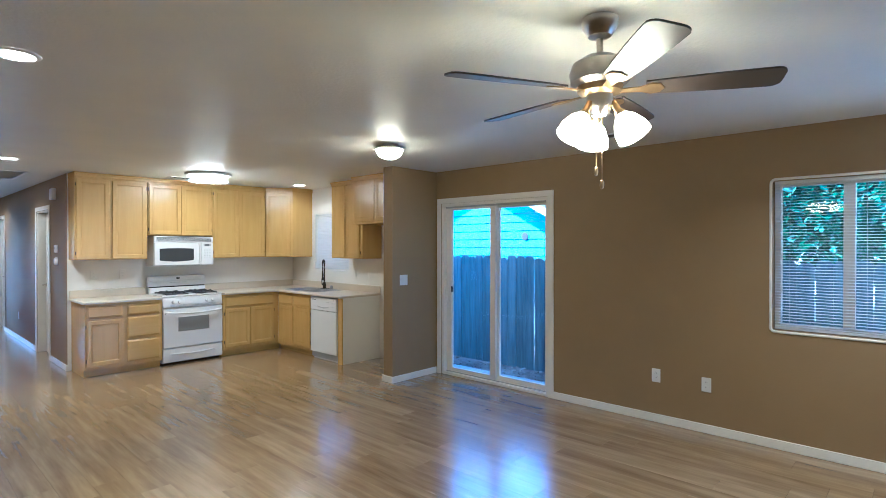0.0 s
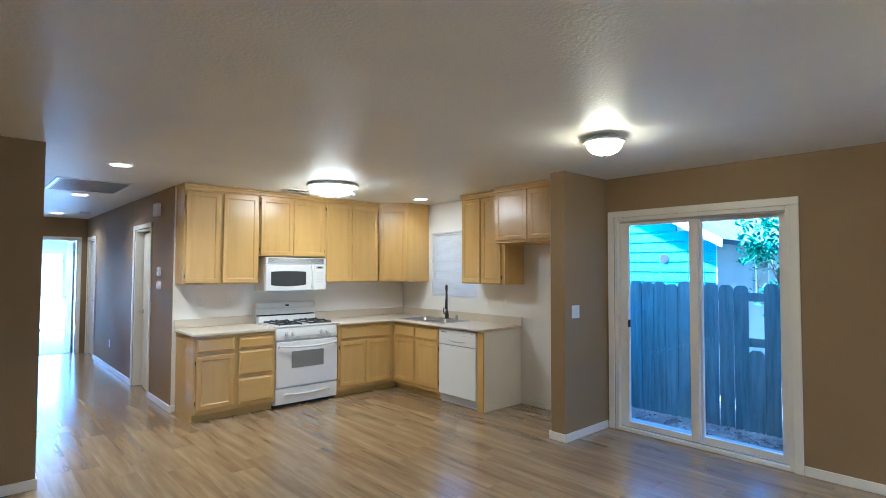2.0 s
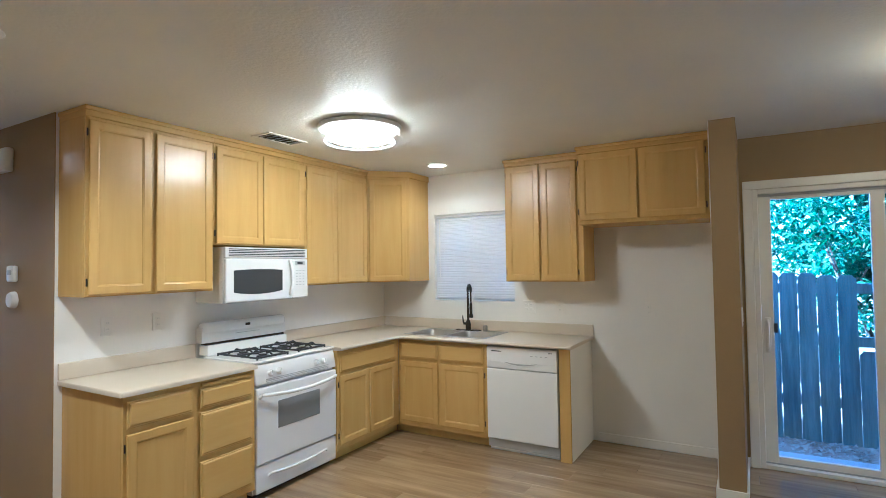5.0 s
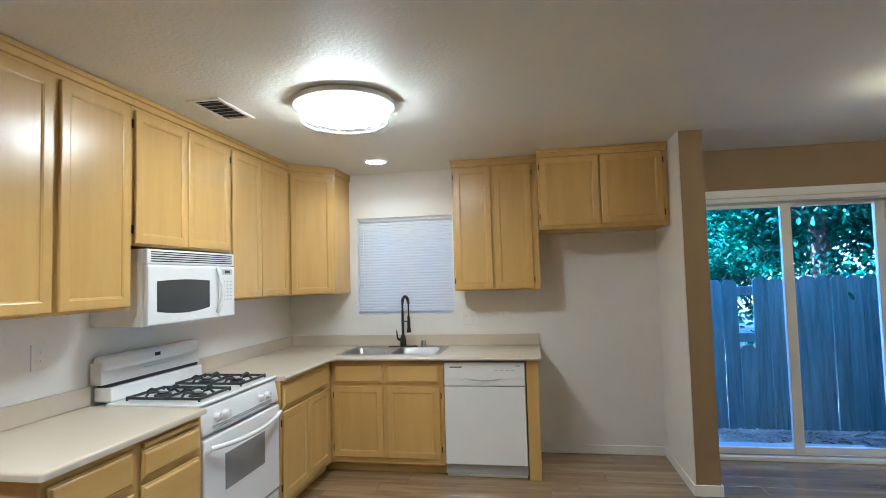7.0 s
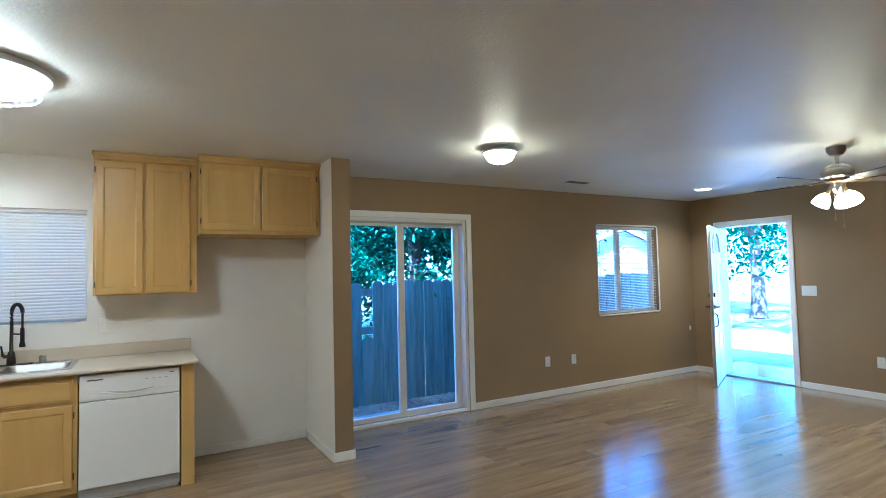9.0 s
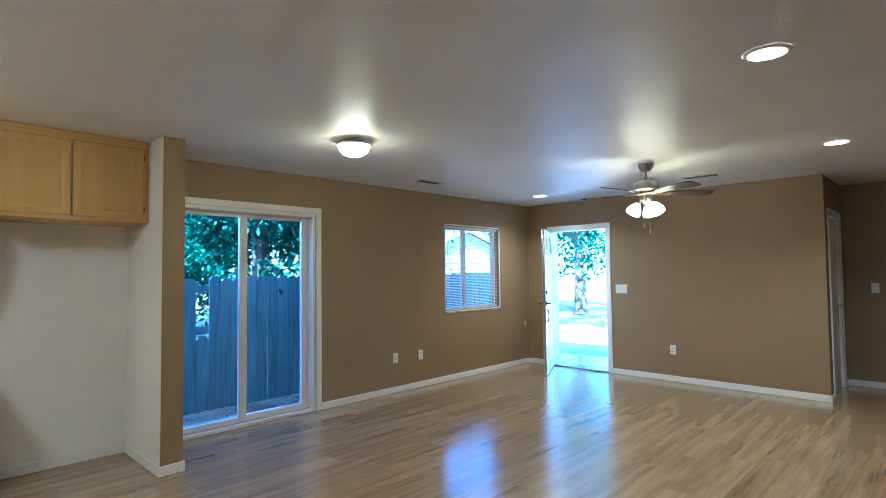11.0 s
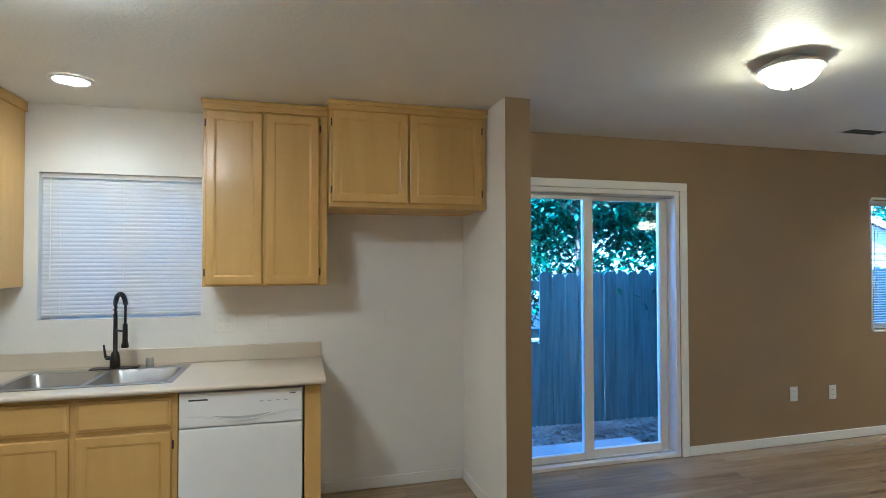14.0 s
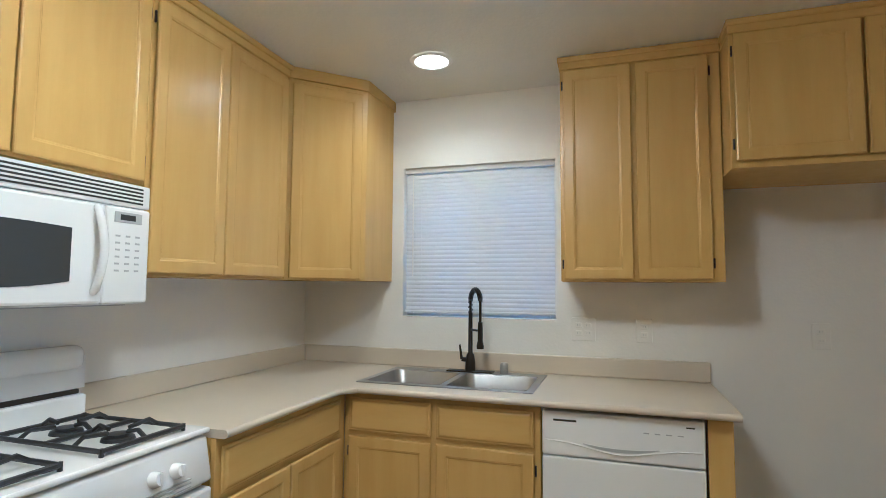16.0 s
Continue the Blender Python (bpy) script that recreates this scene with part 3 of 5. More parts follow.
lathe(bm, [(0, H - 0.0005), (0.16, H - 0.0005), (0.165, H - 0.04), (0.11, H - 0.10), (0, H - 0.12)], 28, pose(-15.6, 1.0, 0))
part("bowl", bm, M["plate"], sl2, "", True)


# ---- kitchen cabinets ----
FW = Matrix(((0, 1, 0, XW), (1, 0, 0, 0), (0, 0, 1, 0), (0, 0, 0, 1)))       # u = y, d = out of the stove wall
FN = Matrix(((1, 0, 0, 0), (0, -1, 0, YK), (0, 0, 1, 0), (0, 0, 0, 1)))      # u = x, d = out of the sink wall


def stepped(F, u0, u1, z0, z1, d, rings):
    """One slab whose front steps in ring by ring: (inset, height over the back)."""
    bm = bmesh.new()
    loops = []
    for ins, h in rings:
        loops.append([bm.verts.new((u, d + h, z)) for u, z in ((u0 + ins, z0 + ins), (u1 - ins, z0 + ins), (u1 - ins, z1 - ins), (u0 + ins, z1 - ins))])
    bm.faces.new(loops[0])
    bm.faces.new(loops[-1])
    for a, c in zip(loops, loops[1:]):
        for k in range(4):
            j = (k + 1) % 4
            bm.faces.new((a[k], a[j], c[j], c[k]))
    bmesh.ops.transform(bm, matrix=F, verts=bm.verts)
    return bm


def door_bm(F, u0, u1, z0, z1, d, rail=0.05):
    """Frame-and-panel door: eased outer edge, flat rails, a small bead and a recessed panel."""
    return stepped(F, u0, u1, z0, z1, d, [(0.009, 0.0), (0.008, 0.004), (0.0, 0.007), (0.0, 0.013), (0.002, 0.017), (0.006, 0.019), (rail - 0.006, 0.019), (rail - 0.002, 0.017), (rail + 0.001, 0.0165), (rail + 0.005, 0.0125)])


def drawer_bm(F, u0, u1, z0, z1, d):
    """Slab drawer front with a routed edge."""
    if z1 - z0 < 0.04:
        return stepped(F, u0, u1, z0, z1, d, [(0.004, 0.0), (0.0, 0.005), (0.0, 0.014), (0.004, 0.018)])
    return stepped(F, u0, u1, z0, z1, d, [(0.009, 0.0), (0.008, 0.003), (0.0, 0.006), (0.0, 0.010), (0.003, 0.013), (0.010, 0.0135), (0.014, 0.018), (0.020, 0.020)])


def cabinet(name, F, u0, u1, z0, z1, depth, fronts, label, category, toe=0.0, body=None, crown=False, top=None, toe_ext=(0.0, 0.0)):
    """A face-frame cabinet; fronts are (kind, u from, u to, z from, z to, hinge side)."""
    c = F @ Vector(((u0 + u1) / 2, depth / 2, z0))
    root = thing(name, c, label, category)
    bm = bmesh.new()
    box(bm, u0, 0.004, z0 + toe, u1, depth - 0.02, top or z1, 0, 1, F)
    if toe:
        box(bm, u0 + 0.001 - toe_ext[0], 0.01, z0 + 0.001, u1 - 0.001 + toe_ext[1], depth - 0.075, z0 + toe, 0, 1, F)
    part("body", bm, body or M["maple"], root)
    bm = bmesh.new()
    box(bm, u0, depth - 0.0195, z0 + toe, u1, depth - 0.001, z1, 0.002, 1, F)
    part("face_frame", bm, M["maple"], root)
    for kind, a, b, c0, c1, hinge in fronts:
        if kind == "door":
            dr = part("door", door_bm(F, a, b, c0, c1, depth), M["maple"], root)
            for hz in (c0 + 0.07, c1 - 0.07):
                hu = a - 0.006 if hinge == "l" else b + 0.006
                bm = bmesh.new()
                box(bm, hu - 0.0035, depth - 0.001, hz - 0.022, hu + 0.0035, depth + 0.008, hz + 0.022, 0.002, 1, F)
                part("hinge", bm, M["bronze"], dr, "small dark hinge")
        else:
            part("drawer_front", drawer_bm(F, a, b, c0, c1, depth), M["maple_h"], root)
    if crown:
        bm = bmesh.new()
        box(bm, u0 - 0.004, 0.004, z1 - 0.05, u1 + 0.004, depth + 0.012, z1, 0.006, 2, F)
        box(bm, u0 - 0.01, 0.003, z1 - 0.018, u1 + 0.01, depth + 0.024, z1 + 0.008, 0.006, 2, F)
        part("crown", bm, M["maple_h"], root)
    return root


ZB, ZT = 1.372, 2.43
UD = 0.292
up = "tall maple upper cabinet with two doors up to the ceiling"
cabinet("upper_cabinet", FW, 1.642, 2.444, ZB, ZT, UD, [("door", 1.658, 2.008, ZB + 0.012, 2.36, "l"), ("door", 2.040, 2.430, ZB + 0.012, 2.36, "r")], up, "cabinet", crown=True)
cabinet("upper_cabinet", FW, 2.448, 3.292, 1.683, ZT, UD, [("door", 2.462, 2.860, 1.693, 2.36, "l"), ("door", 2.866, 3.28, 1.693, 2.36, "r")], "maple upper cabinet above the microwave", "cabinet", crown=True)
cabinet("upper_cabinet", FW, 3.296, 4.105, ZB, ZT, UD, [("door", 3.312, 3.677, ZB + 0.012, 2.36, "l"), ("door", 3.683, 4.092, ZB + 0.012, 2.36, "r")], "tall maple upper cabinet between microwave and corner", "cabinet", crown=True)
cabinet("upper_cabinet", FN, -5.786, -5.098, ZB, ZT, 0.335, [("door", -5.770, -5.468, ZB + 0.01, 2.372, "l"), ("door", -5.448, -5.147, ZB + 0.01, 2.372, "r")], "tall maple upper cabinet beside the sink window", "cabinet", crown=True)
cabinet("upper_cabinet", FN, -5.094, -4.152, 1.826, ZT, 0.50, [("door", -5.078, -4.643, 1.853, 2.378, "l"), ("door", -4.631, -4.185, 1.853, 2.378, "r")], "short maple upper cabinet above the empty fridge space", "cabinet", crown=True)
# diagonal corner cabinet
P0, P1 = Vector((XW + UD, 4.115)), Vector((-6.79, 4.405))
dg = (P1 - P0).normalized()
no = Vector((dg.y, -dg.x))
FD45 = Matrix(((dg.x, no.x, 0, P0.x), (dg.y, no.y, 0, P0.y), (0, 0, 1, 0), (0, 0, 0, 1)))
LD = (P1 - P0).length
cc = thing("corner_upper_cabinet", (XW + 0.25, YK - 0.25, ZB), "maple corner upper cabinet with a diagonal door", "cabinet")
bm = bmesh.new()
prism(bm, [(XW + 0.004, 4.109), (P0.x, P0.y), (P1.x, P1.y), (-6.79, YK - 0.004), (XW + 0.004, YK - 0.004)], ZB, ZT)
part("body", bm, M["maple"], cc)
part("door", door_bm(FD45, 0.018, LD - 0.03, ZB + 0.008, 2.355, 0.001), M["maple"], cc)
bm = bmesh.new()
prism(bm, [(XW + 0.004, 4.109), (P0.x + 0.012, P0.y - 0.006), (P1.x + 0.012, P1.y - 0.008), (-6.778, YK - 0.004), (XW + 0.004, YK - 0.004)], ZT - 0.05, ZT + 0.008)
part("crown", bm, M["maple_h"], cc)

# base cabinets
BD, ZC = 0.63, 0.864
cabinet("base_cabinet", FW, 1.668, 2.505, 0.0, ZC, BD, [("drawer", 1.682, 2.058, 0.695, 0.835, ""), ("door", 1.682, 2.058, 0.13, 0.665, "l"), ("drawer", 2.104, 2.475, 0.70, 0.815, ""), ("drawer", 2.104, 2.475, 0.424, 0.677, ""), ("drawer", 2.104, 2.475, 0.132, 0.39, ""), ("drawer", 2.11, 2.47, 0.825, 0.846, "")],
        "maple base cabinet with a door and a stack of drawers", "cabinet", 0.085)
cabinet("base_cabinet", FW, 3.296, YK - BD - 0.001, 0.0, ZC, BD, [("drawer", 3.315, 4.06, 0.69, 0.838, ""), ("door", 3.315, 3.68, 0.13, 0.668, "l"), ("door", 3.688, 4.06, 0.13, 0.668, "r")], "maple base cabinet between the stove and the corner", "cabinet", 0.085, toe_ext=(0.0, 0.07))
cabinet("sink_cabinet", FN, XW + BD - 0.002, -5.846, 0.0, ZC, BD, [("drawer", -6.712, -6.318, 0.69, 0.838, ""), ("drawer", -6.293, -5.872, 0.69, 0.838, ""), ("door", -6.712, -6.318, 0.13, 0.668, "l"), ("door", -6.293, -5.872, 0.13, 0.668, "r")], "maple sink base cabinet with two doors and two false drawers", "cabinet", 0.085, top=0.70, toe_ext=(0.073, 0.0))
ep = thing("end_panel", (-5.18, YK - 0.3, 0), "maple end panel with a white painted side next to the dishwasher", "panel")
part("panel", boxes((-5.228, YK - 0.62, 0.001, -5.142, YK - 0.004, ZC)), M["white_wall"], ep, "white painted side")
part("stile", boxes((-5.228, YK - 0.64, 0.001, -5.142, YK - 0.6202, ZC), bevel=0.002), M["maple"], ep, "maple front stile")

# worktops
CX, CY = XW + 0.66, YK - 0.68


def counter(name, outline, splashes, label):
    root = thing(name, (*outline[0], ZC), label, "countertop")
    bm = bmesh.new()
    vs = prism(bm, outline, ZC + 0.0015, 0.893)
    top = [e for e in bm.edges if all(abs(v.co.z - 0.893) < 1e-4 for v in e.verts)]
    bmesh.ops.bevel(bm, geom=top, offset=0.010, segments=3, profile=0.5, affect="EDGES")
    part("slab", bm, M["counter"], root, "", True)
    for s in splashes:
        part("backsplash", boxes(s, bevel=0.005), M["counter"], root, "cream laminate backsplash")
    return root


counter("countertop", [(XW + 0.003, 1.642), (CX - 0.012, 1.642), (CX, 1.654), (CX, 2.505), (XW + 0.003, 2.505)], [(XW + 0.003, 1.642, 0.8935, XW + 0.022, 2.505, 0.99)], "cream laminate countertop between the stove and the hall corner")
SK = (-6.715, 4.185, -5.885, 4.675)      # sink cut-out
ctr = thing("countertop", (-6.6, YK - 0.3, ZC), "cream laminate corner countertop round the sink", "countertop")
bm = bmesh.new()
I = 0.02
prism(bm, [(XW + 0.003, 3.296), (CX, 3.296), (CX, CY - 0.06), (CX + 0.06, CY), (-5.12, CY), (-5.12, SK[1] + I), (XW + 0.003, SK[1] + I)], ZC + 0.0015, 0.893)
prism(bm, [(XW + 0.003, SK[1] + I), (SK[0] + I, SK[1] + I), (SK[0] + I, YK - 0.003), (XW + 0.003, YK - 0.003)], ZC + 0.0015, 0.893)
prism(bm, [(SK[2] - I, SK[1] + I), (-5.12, SK[1] + I), (-5.12, YK - 0.003), (SK[2] - I, YK - 0.003)], ZC + 0.0015, 0.893)
prism(bm, [(SK[0] + I, SK[3] - I), (SK[2] - I, SK[3] - I), (SK[2] - I, YK - 0.003), (SK[0] + I, YK - 0.003)], ZC + 0.0015, 0.893)
bmesh.ops.remove_doubles(bm, verts=bm.verts, dist=0.0005)
part("slab", bm, M["counter"], ctr)
bm = bmesh.new()
tube(bm, [(CX, 3.297, 0.8797), (CX, CY - 0.06, 0.8797), (CX + 0.06, CY, 0.8797), (-5.121, CY, 0.8797)], 0.0133, 12)
part("front_edge", bm, M["counter"], ctr, "rounded cream front edge", True)
for s in ((XW + 0.003, 3.296, 0.8935, XW + 0.022, YK - 0.003, 0.99), (XW + 0.0225, YK - 0.022, 0.8935, -5.12, YK - 0.003, 0.99)):
    part("backsplash", boxes(s, bevel=0.005), M["counter"], ctr, "cream laminate backsplash")

# sink
snk = thing("kitchen_sink", ((SK[0] + SK[2]) / 2, 4.44, 0.893), "double bowl stainless steel drop-in sink", "sink")


def bowl(x0, y0, x1, y1):
    bm = bmesh.new()
    rings = []
    for ins, z, r in ((0, 0.8975, 0.05), (0.006, 0.888, 0.05), (0.022, 0.74, 0.06), (0.05, 0.722, 0.05)):
        ring = []
        for cx, cy, a0 in ((x1, y1, 0), (x0, y1, 90), (x0, y0, 180), (x1, y0, 270)):
            sx, sy = (-1 if cx == x1 else 1), (-1 if cy == y1 else 1)
            for k in range(5):
                a = radians(a0 + k * 22.5)
                ring.append(bm.verts.new((cx + sx * (ins + r) + r * math.cos(a), cy + sy * (ins + r) + r * math.sin(a), z)))
        rings.append(ring)
    for a, c in zip(rings, rings[1:]):
        for k in range(len(a)):
            j = (k + 1) % len(a)
            bm.faces.new((a[k], a[j], c[j], c[k]))
    bm.faces.new(rings[-1])
    return bm


XM = -6.30
yb0, yb1 = SK[1] + 0.03, SK[3] - 0.075
for a, c in ((SK[0] + 0.03, XM - 0.012), (XM + 0.012, SK[2] - 0.03)):
    ob = part("bowl", bowl(a, yb0, c, yb1), M["steel"], snk, "", True)
    bm = bmesh.new()
    lathe(bm, [(0.0, 0.7225), (0.04, 0.7235), (0.043, 0.7255), (0.048, 0.7228)], 20, pose((a + c) / 2, (yb0 + yb1) / 2, 0))
    part("drain", bm, M["enamel_grey"], snk, "metal drain", True)
bm = boxes((SK[0], SK[1], 0.8935, SK[2], yb0 + 0.004, 0.8985), (SK[0], yb1 - 0.004, 0.8935, SK[2], SK[3], 0.8985), (SK[0], yb0, 0.8936, SK[0] + 0.034, yb1, 0.8984), (SK[2] - 0.034, yb0, 0.8936, SK[2], yb1, 0.8984), (XM - 0.016, yb0, 0.8936, XM + 0.016, yb1, 0.8984), bevel=0.002)
part("rim", bm, M["steel"], snk)
# faucet
fx, fy = -6.28, 4.635
sx0, sy0 = math.sin(radians(42)), -math.cos(radians(42))     # the way the spout points
fc = thing("faucet", (fx, fy, 0.899), "dark bronze spring-neck pull-down kitchen faucet", "faucet")
part("base_plate", boxes((fx - 0.125, fy - 0.03, 0.8986, fx + 0.125, fy + 0.03, 0.906), bevel=0.004), M["bronze"], fc)
bm = bmesh.new()
lathe(bm, [(0.0, 0.906), (0.027, 0.906), (0.026, 0.95), (0.02, 0.99), (0.012, 1.0), (0.0105, 1.21), (0, 1.21)], 20, pose(fx, fy, 0))
part("column", bm, M["bronze"], fc, "", True)
arc = [Vector((fx, fy, 1.20))] + [Vector((fx + sx0 * 0.055 * (1 - math.cos(a)), fy + sy0 * 0.055 * (1 - math.cos(a)), 1.27 + 0.06 * math.sin(a))) for a in [math.pi * k / 12 for k in range(13)]] + [Vector((fx + sx0 * 0.11, fy + sy0 * 0.11, 1.16))]
bm = bmesh.new()
tube(bm, arc, 0.007)
part("hose", bm, M["bronze"], fc, "", True)
bm = bmesh.new()
hel = []
for k in range(241):
    s = k / 240 * (len(arc) - 2)
    i = int(s)
    p = arc[i].lerp(arc[i + 1], s - i)
    d = (arc[i + 1] - arc[i]).normalized()
    sx = Vector((-sy0, sx0, 0))
    hel.append(p + 0.0115 * (math.cos(k * 0.9) * sx + math.sin(k * 0.9) * d.cross(sx)))
tube(bm, hel, 0.0028, 5)
part("spring", bm, M["bronze"], fc, "coiled dark spring", True)
bm = bmesh.new()
lathe(bm, [(0.0, 1.165), (0.012, 1.165), (0.0135, 1.12), (0.0135, 1.07), (0.019, 1.045), (0.019, 1.03), (0, 1.03)], 16, pose(fx + sx0 * 0.11, fy + sy0 * 0.11, 0))
part("spray_head", bm, M["bronze"], fc, "", True)
bm = bmesh.new()
tube(bm, [(fx, fy, 1.12), (fx + sx0 * 0.11, fy + sy0 * 0.11, 1.12)], 0.006)
part("docking_arm", bm, M["bronze"], fc, "", True)
bm = bmesh.new()
tube(bm, [(fx, fy, 0.96), (fx - 0.045, fy - 0.01, 0.965)], 0.012)
tube(bm, [(fx - 0.045, fy - 0.01, 0.965), (fx - 0.055, fy - 0.012, 1.04)], [0.008, 0.005])
part("side_lever", bm, M["bronze"], fc, "", True)
ag = thing("air_gap", (-6.10, 4.635, 0.8985), "brushed steel air gap cap on the sink", "air gap")
bm = bmesh.new()
lathe(bm, [(0, 0.8987), (0.022, 0.8987), (0.021, 0.945), (0.016, 0.955), (0, 0.957)], 18, pose(-6.10, 4.635, 0))
part("cap", bm, M["steel"], ag, "", True)

# ---- appliances ----
SX, SY0, SY1 = -6.745, 2.512, 3.288
stv = thing("gas_range", ((XW + SX) / 2, (SY0 + SY1) / 2, 0), "white gas range with a backguard and black grates", "stove")
part("body", boxes((XW + 0.03, SY0, 0.03, SX - 0.035, SY1, 0.885), bevel=0.004), M["enamel"], stv)
part("kick", boxes((XW + 0.05, SY0 + 0.02, 0.001, SX - 0.06, SY1 - 0.02, 0.03)), M["dark"], stv, "dark base")
part("storage_drawer", boxes((SX - 0.035, SY0 + 0.004, 0.04, SX, SY1 - 0.004, 0.215), bevel=0.008), M["enamel"], stv)
bm = bmesh.new()
ym = (SY0 + SY1) / 2
tube(bm, [(SX + 0.002, ym - 0.28, 0.135)] + [(SX + 0.012, ym - 0.26 + 0.052 * k, 0.150 - 0.018 * (1 - ((k - 5) / 5) ** 2)) for k in range(11)] + [(SX + 0.002, ym + 0.28, 0.135)], 0.009)
part("drawer_pull", bm, M["enamel"], stv, "white moulded drawer pull", True)
od = part("oven_door", boxes((SX - 0.033, SY0 + 0.004, 0.226, SX + 0.008, SY1 - 0.004, 0.728), bevel=0.010), M["enamel"], stv)
bm = bmesh.new()
box(bm, SX + 0.007, ym - 0.20, 0.43, SX + 0.0105, ym + 0.20, 0.615, 0.003)
part("oven_window", bm, M["oven_pane"], od, "grey oven window glass")
bm = bmesh.new()
hp = [(SX + 0.008, SY0 + 0.03, 0.665)] + [(SX + 0.03 + 0.03 * (1 - ((k - 6) / 6) ** 2), SY0 + 0.035 + (SY1 - SY0 - 0.07) * k / 12, 0.685 - 0.02 * (1 - ((k - 6) / 6) ** 2)) for k in range(13)] + [(SX + 0.008, SY1 - 0.03, 0.665)]
tube(bm, hp, 0.0125, 10)
part("oven_handle", bm, M["enamel"], od, "white bowed oven handle", True)
bm = bmesh.new()
vs = box(bm, SX - 0.06, SY0 + 0.002, 0.742, SX + 0.006, SY1 - 0.002, 0.878, 0.012, 3)
for v in vs:
    if v.is_valid and v.co.z > 0.82 and v.co.x > SX - 0.03:
        v.co.x -= 0.022
part("control_panel", bm, M["enamel"], stv, "", True)
for k, yk in enumerate((SY0 + 0.13, SY0 + 0.205, SY1 - 0.215, SY1 - 0.14)):
    bm = bmesh.new()
    c = Vector((SX - 0.004, yk, 0.812))
    tube(bm, [c, c + Vector((0.012, 0, 0.003)), c + Vector((0.026, 0, 0.006))], [0.023, 0.021, 0.017], 18)
    box(bm, SX + 0.018, yk - 0.005, 0.80, SX + 0.032, yk + 0.005, 0.835, 0.003)
    part("knob", bm, M["enamel"], stv, "white burner knob", True)
# vent slots as grey strips on the panel, their shade given by colour
for k in range(3):
    bm = boxes((SX + 0.0008, SY0 + 0.09, 0.752 + 0.011 * k, SX + 0.0068, SY1 - 0.09, 0.7555 + 0.011 * k))
    part("slot_shade_strip", bm, M["enamel_grey"], stv, "strip coloured as the shade in a vent slot")
part("cooktop", boxes((XW + 0.10, SY0 - 0.002, 0.885, SX - 0.012, SY1 + 0.002, 0.902), bevel=0.006), M["enamel"], stv)
bm = bmesh.new()
prism(bm, [(XW + 0.008, SY0), (XW + 0.075, SY0), (XW + 0.075, SY1), (XW + 0.008, SY1)], 0.99, 1.10)
box(bm, XW + 0.010, SY0 + 0.0, 1.05, XW + 0.085, SY1, 1.135, 0.03, 4)
part("backguard", bm, M["enamel"], stv, "", True)
part("backguard_riser", boxes((XW + 0.012, SY0 + 0.02, 0.902, XW + 0.115, SY1 - 0.02, 0.975), bevel=0.008), M["enamel"], stv)
# solid dark strip that paints the shade between riser and backguard
part("gap_shade_strip", boxes((XW + 0.02, SY0 + 0.03, 0.974, XW + 0.088, SY1 - 0.03, 0.990)), M["dark"], stv, "dark strip coloured as the shade in the vent slot")
part("badge_line", boxes((XW + 0.0835, ym - 0.11, 1.035, XW + 0.0862, ym + 0.11, 1.0385)), M["enamel_grey"], stv, "thin grey line")
part("badge", boxes((XW + 0.084, ym - 0.022, 1.085, XW + 0.087, ym + 0.022, 1.105), bevel=0.001), M["dark_glass"], stv, "small dark badge")


def grate(yc):
    """Cast-iron double grate: frame, cross bars and raised fingers over two burners."""
    bm = bmesh.new()
    x0, x1, w = XW + 0.165, SX - 0.055, 0.135
    z = 0.928
    for y in (yc - w, yc + w):
        tube(bm, [(x0, y, z - 0.012), (x1, y, z - 0.012)], 0.0075, 6)
    for x in (x0, (x0 + x1) / 2, x1):
        tube(bm, [(x, yc - w, z - 0.012), (x, yc + w, z - 0.012)], 0.0075, 6)
    for xc in (x0 + (x1 - x0) * 0.25, x0 + (x1 - x0) * 0.75):
        for a in range(4):
            t = math.pi / 2 * a
            d = Vector((math.cos(t), math.sin(t), 0))
            r = w if a % 2 else (x1 - x0) * 0.25
            c = Vector((xc, yc, z))
            tube(bm, [c + d * r + Vector((0, 0, -0.012)), c + d * (r - 0.03) + Vector((0, 0, 0.008)), c + d * 0.035], 0.0065, 6)
    for x in (x0, x1):
        for y in (yc - w, yc + w):
            tube(bm, [(x, y, 0.902), (x, y, z - 0.004)], 0.006, 6)
    part("grate", bm, M["black"], stv, "black cast-iron grate", True)
    for xc in (x0 + (x1 - x0) * 0.25, x0 + (x1 - x0) * 0.75):
        bm = bmesh.new()
        lathe(bm, [(0, 0.9025), (0.045, 0.9025), (0.042, 0.91), (0.03, 0.912), (0.03, 0.92), (0.0, 0.921)], 18, pose(xc, yc, 0))
        part("burner", bm, M["black"], stv, "black burner cap", True)


grate(SY0 + 0.20)
grate(SY1 - 0.20)

MX = XW + 0.335
MY0, MY1, MZ0, MZ1 = 2.512, 3.288, 1.279, 1.672
mw = thing("microwave", ((XW + MX) / 2, (MY0 + MY1) / 2, MZ0), "white over-the-range microwave under the cabinet", "microwave")
part("case", boxes((XW + 0.005, MY0, MZ0, MX - 0.03, MY1, MZ1 - 0.001), bevel=0.004), M["enamel"], mw)
part("top_grille", boxes((MX - 0.031, MY0, MZ1 - 0.078, MX - 0.006, MY1, MZ1 - 0.001), bevel=0.006), M["enamel"], mw)
